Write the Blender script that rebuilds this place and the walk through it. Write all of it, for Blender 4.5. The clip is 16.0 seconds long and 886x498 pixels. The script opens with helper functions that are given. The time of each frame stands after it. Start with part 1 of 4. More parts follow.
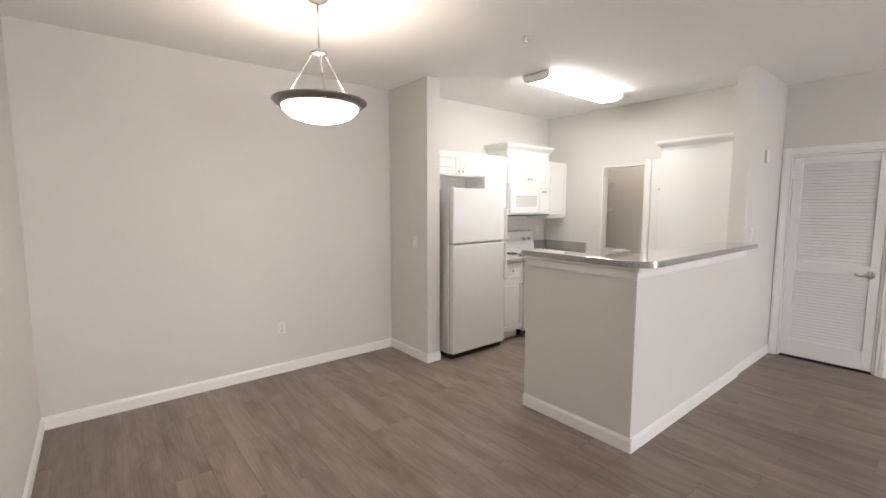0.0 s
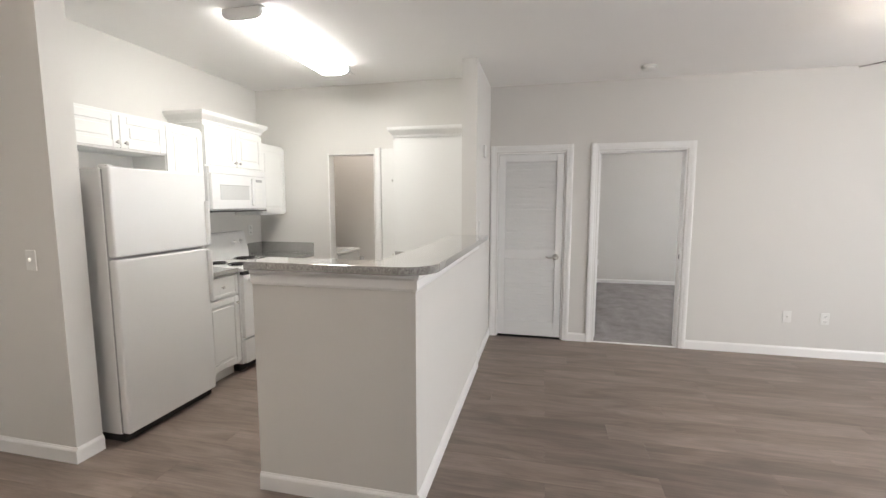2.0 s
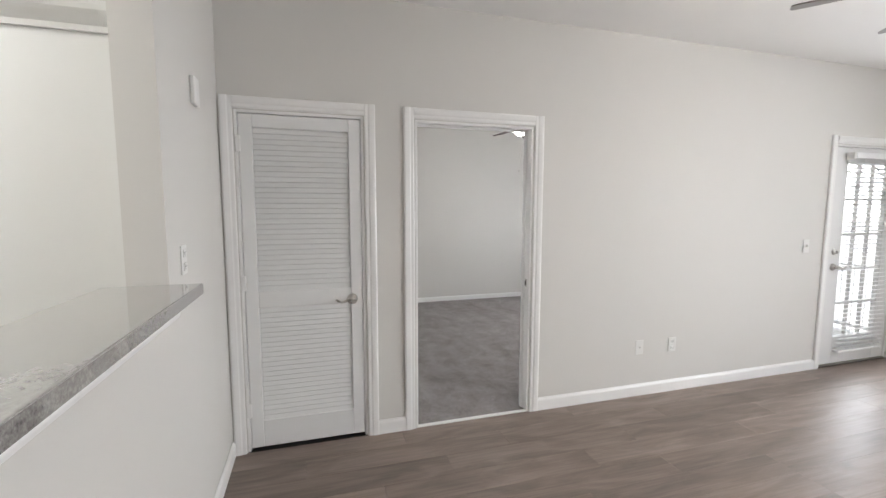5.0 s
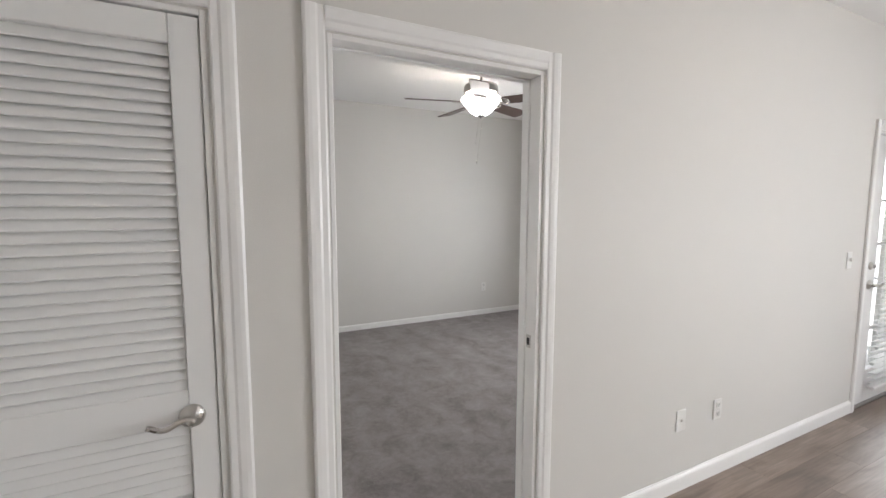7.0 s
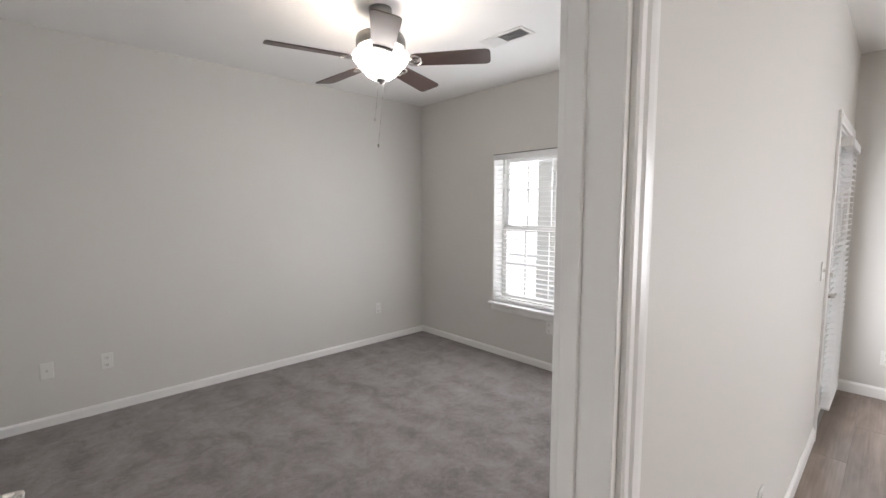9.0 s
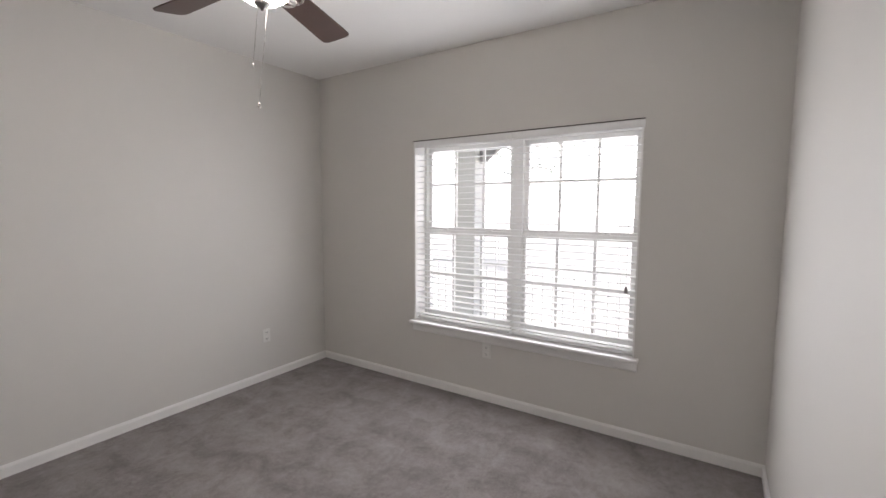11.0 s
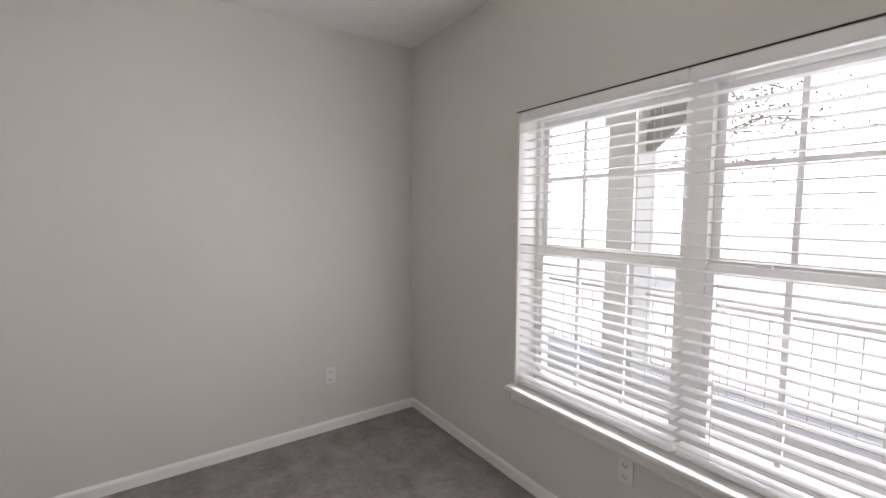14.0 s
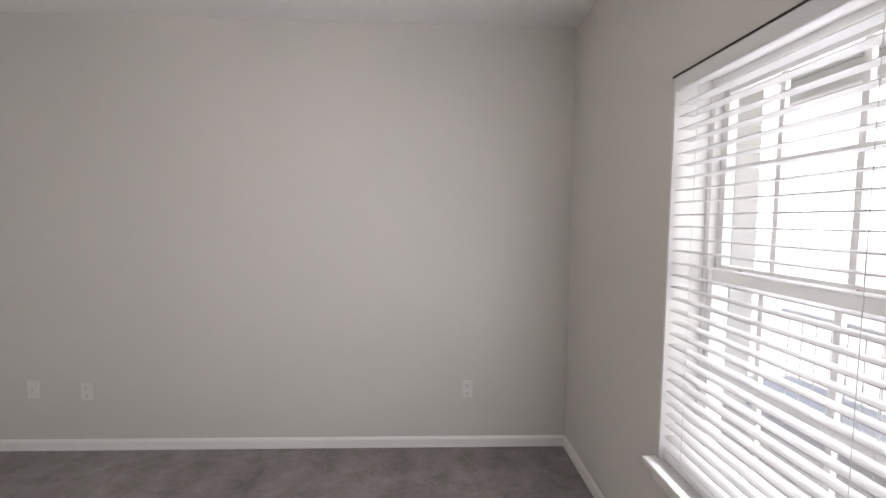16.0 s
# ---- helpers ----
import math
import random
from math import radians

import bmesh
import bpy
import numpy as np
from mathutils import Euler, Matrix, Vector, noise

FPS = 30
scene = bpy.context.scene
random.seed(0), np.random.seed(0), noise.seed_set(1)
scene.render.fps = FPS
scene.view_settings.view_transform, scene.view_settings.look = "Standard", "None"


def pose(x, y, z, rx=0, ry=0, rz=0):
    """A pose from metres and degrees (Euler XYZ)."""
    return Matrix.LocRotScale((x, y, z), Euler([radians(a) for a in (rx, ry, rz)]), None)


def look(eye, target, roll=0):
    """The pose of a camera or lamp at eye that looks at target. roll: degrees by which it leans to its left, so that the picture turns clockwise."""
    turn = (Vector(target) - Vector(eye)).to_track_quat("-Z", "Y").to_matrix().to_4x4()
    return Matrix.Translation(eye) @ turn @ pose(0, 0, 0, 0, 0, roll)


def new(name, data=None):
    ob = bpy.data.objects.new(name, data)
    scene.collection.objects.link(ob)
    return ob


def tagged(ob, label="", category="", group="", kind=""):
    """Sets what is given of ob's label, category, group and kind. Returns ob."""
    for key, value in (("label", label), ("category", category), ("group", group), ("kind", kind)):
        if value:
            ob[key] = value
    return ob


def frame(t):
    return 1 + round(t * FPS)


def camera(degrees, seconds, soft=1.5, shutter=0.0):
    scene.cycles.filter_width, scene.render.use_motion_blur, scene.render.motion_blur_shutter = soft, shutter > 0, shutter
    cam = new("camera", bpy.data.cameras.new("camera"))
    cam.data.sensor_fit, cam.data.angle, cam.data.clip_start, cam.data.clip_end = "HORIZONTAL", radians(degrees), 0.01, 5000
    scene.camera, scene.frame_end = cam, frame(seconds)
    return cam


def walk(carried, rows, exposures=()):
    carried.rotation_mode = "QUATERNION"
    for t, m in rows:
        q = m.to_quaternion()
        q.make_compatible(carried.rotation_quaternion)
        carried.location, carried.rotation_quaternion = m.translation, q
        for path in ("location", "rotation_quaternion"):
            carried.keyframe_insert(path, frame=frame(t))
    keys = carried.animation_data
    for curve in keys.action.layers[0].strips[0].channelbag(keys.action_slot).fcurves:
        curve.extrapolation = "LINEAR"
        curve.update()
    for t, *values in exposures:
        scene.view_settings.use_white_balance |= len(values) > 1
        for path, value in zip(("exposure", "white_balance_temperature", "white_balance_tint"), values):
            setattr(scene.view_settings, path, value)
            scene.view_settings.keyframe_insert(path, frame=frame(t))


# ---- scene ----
cam = camera(91.7, 16.0)

PATH = [
    (0, (0.207, -5.394, 1.537), (-1.336, -4.139, 1.333), -0.0),
    (0.5, (0.001, -5.323, 1.532), (-1.302, -3.82, 1.321), -0.0),
    (1, (-0.191, -5.181, 1.515), (-1.224, -3.482, 1.3), 0.0),
    (1.5, (-0.352, -4.974, 1.51), (-1.095, -3.13, 1.292), 0.1),
    (2, (-0.474, -4.735, 1.488), (-0.923, -2.798, 1.274), 0.0),
    (2.5, (-0.557, -4.46, 1.48), (-0.747, -2.48, 1.267), 0.0),
    (3, (-0.62, -4.137, 1.486), (-0.594, -2.149, 1.274), 0.2),
    (3.5, (-0.667, -3.799, 1.504), (-0.457, -1.823, 1.28), 0.2),
    (4, (-0.66, -3.426, 1.497), (-0.298, -1.472, 1.278), 0.2),
    (6.5, (-0.296, -1.677, 1.474), (0.505, 0.146, 1.287), 0.0),
    (7, (-0.225, -1.363, 1.498), (0.672, 0.414, 1.303), 0.1),
    (7.5, (-0.13, -1.058, 1.501), (0.887, 0.654, 1.307), 0.1),
    (8, (-0.026, -0.779, 1.507), (1.111, 0.856, 1.318), 0.2),
    (8.5, (0.088, -0.531, 1.505), (1.346, 1.013, 1.318), 0.0),
    (9, (0.22, -0.303, 1.511), (1.584, 1.148, 1.323), -0.1),
    (9.5, (0.332, -0.089, 1.496), (1.805, 1.252, 1.316), -0.1),
    (10, (0.462, 0.083, 1.493), (2.041, 1.297, 1.31), -0.3),
    (12.5, (1.239, 0.72, 1.532), (2.931, 1.768, 1.336), 0.2),
    (13, (1.482, 0.781, 1.523), (3.056, 2.0, 1.33), 0.1),
    (13.5, (1.707, 0.817, 1.513), (3.084, 2.257, 1.336), 0.2),
    (14, (1.957, 0.85, 1.512), (3.084, 2.494, 1.345), 0.1),
    (14.5, (2.163, 0.881, 1.497), (3.021, 2.681, 1.344), 0.2),
    (15, (2.376, 0.911, 1.488), (2.967, 2.816, 1.343), 0.2),
    (15.5, (2.528, 0.942, 1.5), (2.879, 2.906, 1.354), 0.2),
    (16, (2.68, 0.922, 1.496), (2.755, 2.917, 1.363), 0.6),
]
EXPOSURES = [(0, 0.66, 6580, 16), (2.5, 0.65, 6380, 12.5), (5, 0.62, 6270, 12), (7.5, 0.58, 6330, 13), (8.5, 0.54, 6380, 14), (10.2, 0.38, 6470, 16), (12.5, 0.18, 6510, 18), (14, 0.22, 6510, 18), (16, 0.35, 6500, 18.5)]
walk(cam, [(t, look(e, g, r)) for t, e, g, r in PATH], EXPOSURES)

# ---- world, sun, large lights, exposure ----
world = bpy.data.worlds.new("world")
scene.world = world
world.use_nodes = True
wn = world.node_tree
sky = wn.nodes.new("ShaderNodeTexSky")
sky.sky_type = "NISHITA"
sky.sun_disc = False
sky.sun_elevation, sky.sun_rotation = radians(52), radians(200)
wn.nodes["Background"].inputs["Strength"].default_value = 0.15
wn.links.new(sky.outputs["Color"], wn.nodes["Background"].inputs["Color"])

sun_data = bpy.data.lights.new("sun", "SUN")
sun_data.energy, sun_data.angle, sun_data.color = 5.0, radians(0.6), (1.0, 0.95, 0.88)
sun = new("sun", sun_data)
sun.matrix_world = look((0, 0, 30), (12, 14, 0))


def lamp(name, kind, energy, m, color=(1, 1, 1), size=0.1, size_y=None):
    d = bpy.data.lights.new(name, kind)
    d.energy, d.color = energy, color
    if kind == "AREA":
        d.shape, d.size, d.size_y = "RECTANGLE", size, size_y or size
    else:
        d.shadow_soft_size = size
    ob = new(name, d)
    ob.matrix_world = m
    return ob


H = 2.71            # ceiling height
WARM = (1.0, 0.91, 0.82)
lamp("pendant_bulb", "POINT", 3, pose(-2.24, -4.32, 2.17), WARM, 0.08)
lamp("bedroom_bulb", "POINT", 4.5, pose(1.808, 1.935, 2.40), WARM, 0.05)
lamp("living_bulb", "POINT", 9, pose(2.03, -1.65, 2.40), WARM, 0.05)
# unseen lamp, added for the warm light inside the laundry closet
lamp("unseen_laundry_bulb", "POINT", 11, pose(-2.55, 0.15, 2.58), WARM, 0.06)
# sky light that comes in by the openings
lamp("window_sky", "AREA", 19, pose(3.592, 1.69, 1.29, 0, 90, 0), (0.93, 0.97, 1.0), 1.45, 1.66)
lamp("window_sky_outside", "AREA", 12, pose(3.90, 1.69, 1.29, 0, 90, 0), (0.95, 0.98, 1.0), 1.45, 1.66)
lamp("patio_sky", "AREA", 16, pose(4.335, -0.072, 1.07, -90, 0, 0), (0.93, 0.97, 1.0), 0.54, 1.56)
# added lamp behind the unseen east window, so light comes from the east
lamp("unseen_window_sky", "AREA", 95, pose(5.16, -3.3, 1.30, 0, 90, 0), (0.95, 0.98, 1.0), 1.6, 2.6)


# ---- materials ----
def mat(name, color, rough=0.5, metal=0.0, var=0.06, scale=6.0, bump=0.0, bscale=80.0, spec=0.5):
    """A surface with broad stains and a fine grain."""
    m = bpy.data.materials.new(name)
    m.use_nodes = True
    n, l = m.node_tree.nodes, m.node_tree.links
    b = n["Principled BSDF"]
    b.inputs["Roughness"].default_value, b.inputs["Metallic"].default_value = rough, metal
    b.inputs["Specular IOR Level"].default_value = spec
    co = n.new("ShaderNodeTexCoord")
    t1 = n.new("ShaderNodeTexNoise")
    t1.inputs["Scale"].default_value, t1.inputs["Detail"].default_value = scale, 6
    l.new(co.outputs["Object"], t1.inputs["Vector"])
    t2 = n.new("ShaderNodeTexNoise")
    t2.inputs["Scale"].default_value, t2.inputs["Detail"].default_value = bscale, 4
    l.new(co.outputs["Object"], t2.inputs["Vector"])
    mx = n.new("ShaderNodeMix")
    mx.data_type = "RGBA"
    mx.inputs["A"].default_value = (*[c * (1 - var) for c in color], 1)
    mx.inputs["B"].default_value = (*[min(1, c * (1 + var)) for c in color], 1)
    l.new(t1.outputs["Fac"], mx.inputs["Factor"])
    l.new(mx.outputs["Result"], b.inputs["Base Color"])
    ra = n.new("ShaderNodeMapRange")
    ra.inputs["To Min"].default_value, ra.inputs["To Max"].default_value = max(0.02, rough * 0.85), min(1, rough * 1.15)
    l.new(t1.outputs["Fac"], ra.inputs["Value"])
    l.new(ra.outputs["Result"], b.inputs["Roughness"])
    if bump:
        bp = n.new("ShaderNodeBump")
        bp.inputs["Strength"].default_value, bp.inputs["Distance"].default_value = bump, 0.004
        l.new(t2.outputs["Fac"], bp.inputs["Height"])
        l.new(bp.outputs["Normal"], b.inputs["Normal"])
    return m


def glow(name, color, strength):
    m = bpy.data.materials.new(name)
    m.use_nodes = True
    b = m.node_tree.nodes["Principled BSDF"]
    b.inputs["Base Color"].default_value = (*color, 1)
    b.inputs["Roughness"].default_value = 0.35
    b.inputs["Emission Color"].default_value = (*color, 1)
    b.inputs["Emission Strength"].default_value = strength
    return m


def plank_material():
    m = bpy.data.materials.new("vinyl_plank")
    m.use_nodes = True
    n, l = m.node_tree.nodes, m.node_tree.links
    b = n["Principled BSDF"]
    co, info = n.new("ShaderNodeTexCoord"), n.new("ShaderNodeObjectInfo")
    mp = n.new("ShaderNodeMapping")
    mp.inputs["Scale"].default_value = (1.2, 5.2, 1.0)
    l.new(co.outputs["Object"], mp.inputs["Vector"])
    ofs = n.new("ShaderNodeVectorMath")
    ofs.operation = "MULTIPLY_ADD"
    ofs.inputs[1].default_value = (1, 1, 1)
    cx = n.new("ShaderNodeCombineXYZ")
    sc = n.new("ShaderNodeMath")
    sc.operation = "MULTIPLY"
    sc.inputs[1].default_value = 40
    l.new(info.outputs["Random"], sc.inputs[0])
    for k in range(3):
        l.new(sc.outputs[0], cx.inputs[k])
    l.new(mp.outputs["Vector"], ofs.inputs[0])
    l.new(cx.outputs["Vector"], ofs.inputs[2])
    g = n.new("ShaderNodeTexNoise")
    g.inputs["Scale"].default_value, g.inputs["Detail"].default_value, g.inputs["Distortion"].default_value = 1.6, 6, 0.9
    g.inputs["Roughness"].default_value = 0.55
    l.new(ofs.outputs["Vector"], g.inputs["Vector"])
    r = n.new("ShaderNodeValToRGB")
    r.color_ramp.elements[0].position, r.color_ramp.elements[0].color = 0.26, (0.150, 0.113, 0.093, 1)
    r.color_ramp.elements[1].position, r.color_ramp.elements[1].color = 0.74, (0.315, 0.248, 0.208, 1)
    l.new(g.outputs["Fac"], r.inputs["Fac"])
    mp2, g2, dk, sk = n.new("ShaderNodeMapping"), n.new("ShaderNodeTexNoise"), n.new("ShaderNodeMapRange"), n.new("ShaderNodeMix")
    mp2.inputs["Scale"].default_value = (2.2, 17.0, 1.0)
    l.new(ofs.outputs["Vector"], mp2.inputs["Vector"])
    g2.inputs["Scale"].default_value, g2.inputs["Detail"].default_value, g2.inputs["Roughness"].default_value = 1.1, 5, 0.6
    l.new(mp2.outputs["Vector"], g2.inputs["Vector"])
    dk.inputs["From Min"].default_value, dk.inputs["From Max"].default_value = 0.30, 0.70
    dk.inputs["To Min"].default_value, dk.inputs["To Max"].default_value = 0.82, 1.11
    l.new(g2.outputs["Fac"], dk.inputs["Value"])
    sk.data_type, sk.blend_type = "RGBA", "MULTIPLY"
    sk.inputs["Factor"].default_value = 1.0
    l.new(r.outputs["Color"], sk.inputs["A"])
    l.new(dk.outputs["Result"], sk.inputs["B"])
    hsv = n.new("ShaderNodeHueSaturation")
    v = n.new("ShaderNodeMapRange")
    v.inputs["To Min"].default_value, v.inputs["To Max"].default_value = 0.86, 1.13
    l.new(info.outputs["Random"], v.inputs["Value"])
    l.new(v.outputs["Result"], hsv.inputs["Value"])
    l.new(sk.outputs["Result"], hsv.inputs["Color"])
    l.new(hsv.outputs["Color"], b.inputs["Base Color"])
    rr = n.new("ShaderNodeMapRange")
    rr.inputs["To Min"].default_value, rr.inputs["To Max"].default_value = 0.34, 0.5
    l.new(g.outputs["Fac"], rr.inputs["Value"])
    l.new(rr.outputs["Result"], b.inputs["Roughness"])
    bp = n.new("ShaderNodeBump")
    bp.inputs["Strength"].default_value, bp.inputs["Distance"].default_value = 0.25, 0.002
    l.new(g.outputs["Fac"], bp.inputs["Height"])
    l.new(bp.outputs["Normal"], b.inputs["Normal"])
    return m


def carpet_material():
    m = bpy.data.materials.new("carpet")
    m.use_nodes = True
    n, l = m.node_tree.nodes, m.node_tree.links
    b = n["Principled BSDF"]
    b.inputs["Roughness"].default_value = 0.95
    b.inputs["Specular IOR Level"].default_value = 0.12
    b.inputs["Sheen Weight"].default_value = 0.2
    co = n.new("ShaderNodeTexCoord")

    def field(scale, detail, weight, before=None, stretch=None, distort=0.0, rough=0.5):
        t = n.new("ShaderNodeTexNoise")
        t.inputs["Scale"].default_value, t.inputs["Detail"].default_value = scale, detail
        t.inputs["Distortion"].default_value, t.inputs["Roughness"].default_value = distort, rough
        src = co.outputs["Object"]
        if stretch:
            mp = n.new("ShaderNodeMapping")
            mp.inputs["Rotation"].default_value, mp.inputs["Scale"].default_value = (0, 0, radians(stretch[0])), stretch[1]
            l.new(src, mp.inputs["Vector"])
            src = mp.outputs["Vector"]
        l.new(src, t.inputs["Vector"])
        a = n.new("ShaderNodeMath")
        a.operation = "MULTIPLY_ADD"
        a.inputs[1].default_value = weight
        l.new(t.outputs["Fac"], a.inputs[0])
        if before:
            l.new(before, a.inputs[2])
        else:
            a.inputs[2].default_value = 0
        return a.outputs[0]

    total = field(1.6, 3, 0.22, stretch=(-34, (3.2, 0.6, 1)))
    total = field(5.0, 9, 0.50, total, distort=0.5, rough=0.66)
    total = field(30, 6, 0.25, total, rough=0.7)
    total = field(190, 4, 0.30, total)
    r = n.new("ShaderNodeValToRGB")
    r.color_ramp.elements[0].position, r.color_ramp.elements[0].color = 0.50, (0.148, 0.126, 0.122, 1)
    r.color_ramp.elements[1].position, r.color_ramp.elements[1].color = 0.80, (0.335, 0.307, 0.298, 1)
    l.new(total, r.inputs["Fac"])
    l.new(r.outputs["Color"], b.inputs["Base Color"])
    bp = n.new("ShaderNodeBump")
    bp.inputs["Strength"].default_value, bp.inputs["Distance"].default_value = 0.9, 0.010
    l.new(total, bp.inputs["Height"])
    l.new(bp.outputs["Normal"], b.inputs["Normal"])
    return m


def laminate_material(name, dark, pale):
    m = bpy.data.materials.new(name)
    m.use_nodes = True
    n, l = m.node_tree.nodes, m.node_tree.links
    b = n["Principled BSDF"]
    b.inputs["Roughness"].default_value = 0.06
    b.inputs["IOR"].default_value = 1.8
    b.inputs["Coat Weight"].default_value = 1.0
    b.inputs["Coat Roughness"].default_value = 0.03
    b.inputs["Coat IOR"].default_value = 1.9
    co = n.new("ShaderNodeTexCoord")
    t1, t2 = n.new("ShaderNodeTexNoise"), n.new("ShaderNodeTexNoise")
    t1.inputs["Scale"].default_value, t1.inputs["Detail"].default_value = 95, 6
    t1.inputs["Roughness"].default_value = 0.75
    t2.inputs["Scale"].default_value, t2.inputs["Detail"].default_value = 6, 4
    t2.inputs["Distortion"].default_value = 1.5
    for t in (t1, t2):
        l.new(co.outputs["Object"], t.inputs["Vector"])
    ad = n.new("ShaderNodeMath")
    ad.operation = "MULTIPLY_ADD"
    ad.inputs[1].default_value = 0.2
    l.new(t2.outputs["Fac"], ad.inputs[0])
    l.new(t1.outputs["Fac"], ad.inputs[2])
    r = n.new("ShaderNodeValToRGB")
    r.color_ramp.elements[0].position, r.color_ramp.elements[0].color = 0.44, (*dark, 1)
    r.color_ramp.elements[1].position, r.color_ramp.elements[1].color = 0.76, (*pale, 1)
    l.new(ad.outputs[0], r.inputs["Fac"])
    l.new(r.outputs["Color"], b.inputs["Base Color"])
    return m


def glass_material():
    m = bpy.data.materials.new("glass")
    m.use_nodes = True
    n, l = m.node_tree.nodes, m.node_tree.links
    n.remove(n["Principled BSDF"])
    tr, gl, mx = n.new("ShaderNodeBsdfTransparent"), n.new("ShaderNodeBsdfGlossy"), n.new("ShaderNodeMixShader")
    tr.inputs["Color"].default_value = (0.98, 0.985, 0.98, 1)
    gl.inputs["Roughness"].default_value = 0.02
    mx.inputs["Fac"].default_value = 0.04
    l.new(tr.outputs["BSDF"], mx.inputs[1])
    l.new(gl.outputs["BSDF"], mx.inputs[2])
    l.new(mx.outputs["Shader"], n["Material Output"].inputs["Surface"])
    return m


PAINT = mat("wall_paint", (0.66, 0.64, 0.605), 0.62, var=0.02, scale=1.6, bump=0.12, bscale=220)
CEIL = mat("ceiling_paint", (0.86, 0.85, 0.83), 0.8, var=0.02, scale=2.0, bump=0.2, bscale=160)
TRIM = mat("trim_gloss_white", (0.83, 0.82, 0.80), 0.3, var=0.02, scale=3, bump=0.05, bscale=60)
DOORW = mat("door_white", (0.78, 0.775, 0.76), 0.38, var=0.02, scale=3, bump=0.05, bscale=90)
CABW = mat("cabinet_white", (0.79, 0.785, 0.76), 0.34, var=0.015, scale=2, bump=0.04, bscale=50)
APPL = mat("appliance_white", (0.80, 0.795, 0.78), 0.25, var=0.015, scale=3, bump=0.12, bscale=300)
# near black for gaps and holes, and for shade put into colour
GAP = mat("dark_gap_and_shade", (0.03, 0.028, 0.027), 0.7, var=0.2, scale=20)
STEEL = mat("brushed_nickel", (0.56, 0.54, 0.51), 0.28, 1.0, var=0.06, scale=30)
PEWTER = mat("pewter_metal", (0.30, 0.285, 0.27), 0.36, 1.0, var=0.1, scale=25)
WALNUT = mat("walnut_blade", (0.085, 0.048, 0.038), 0.42, var=0.35, scale=9, bump=0.08, bscale=120)
GREYB = mat("grey_blade", (0.24, 0.225, 0.21), 0.45, var=0.1, scale=9)
PLATE = mat("plate_plastic", (0.76, 0.75, 0.72), 0.35, var=0.02, scale=20)
BLIND = mat("blind_slat", (0.85, 0.85, 0.845), 0.45, var=0.02, scale=12)
COIL = mat("burner_coil", (0.035, 0.033, 0.032), 0.5, 0.4, var=0.2, scale=40)
CHROME = mat("chrome", (0.7, 0.7, 0.69), 0.15, 1.0, var=0.04, scale=30)
MWIN = mat("microwave_window", (0.60, 0.60, 0.585), 0.2, var=0.08, scale=60)
GREYG = mat("oven_window", (0.42, 0.42, 0.41), 0.15, var=0.05, scale=20)
PLANK, CARPET, GLASS = plank_material(), carpet_material(), glass_material()
LAM = laminate_material("speckled_laminate", (0.27, 0.262, 0.245), (0.36, 0.352, 0.33))
# same laminate, coloured darker because the edge gets less light and reflection
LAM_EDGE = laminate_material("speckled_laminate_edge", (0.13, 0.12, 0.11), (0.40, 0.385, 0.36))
PENDANT_GLOW = glow("lit_pendant_glass", (1.0, 0.92, 0.81), 10.5)
BOWL_GLOW = glow("lit_frosted_glass", (1.0, 0.94, 0.86), 17.0)
TUBE_GLOW = glow("lit_diffuser", (0.99, 0.985, 0.92), 16.5)

# ---- mesh helpers ----
ORIGIN = {}


def box(bm, x0, x1, y0, y1, z0, z1, bevel=0.0, m=None, seg=1):
    r = bmesh.ops.create_cube(bm, size=1)
    vs = r["verts"]
    bmesh.ops.scale(bm, vec=(x1 - x0, y1 - y0, z1 - z0), verts=vs)
    bmesh.ops.translate(bm, vec=((x0 + x1) / 2, (y0 + y1) / 2, (z0 + z1) / 2), verts=vs)
    if m is not None:
        bmesh.ops.transform(bm, matrix=m, verts=vs)
    if bevel:
        es = {e for v in vs for e in v.link_edges}
        bmesh.ops.bevel(bm, geom=list(es), offset=bevel, segments=seg, affect="EDGES", profile=0.5)
    return bm


def boxes(*bs, bevel=0.0, seg=1):
    bm = bmesh.new()
    for b in bs:
        box(bm, *b, bevel=bevel, seg=seg)
    return bm


def lathe(profile, n=32, at=(0, 0, 0), caps=True):
    """A turned shape: profile is a list of (radius, z), about the z axis at a place."""
    bm = bmesh.new()
    rings = []
    for r, z in profile:
        rings.append([bm.verts.new((at[0] + r * math.cos(2 * math.pi * k / n), at[1] + r * math.sin(2 * math.pi * k / n), at[2] + z)) for k in range(n)])
    for a, b in zip(rings, rings[1:]):
        for k in range(n):
            bm.faces.new((a[k], a[(k + 1) % n], b[(k + 1) % n], b[k]))
    if caps:
        bm.faces.new(rings[0][::-1])
        bm.faces.new(rings[-1])
    bmesh.ops.recalc_face_normals(bm, faces=bm.faces)
    return bm


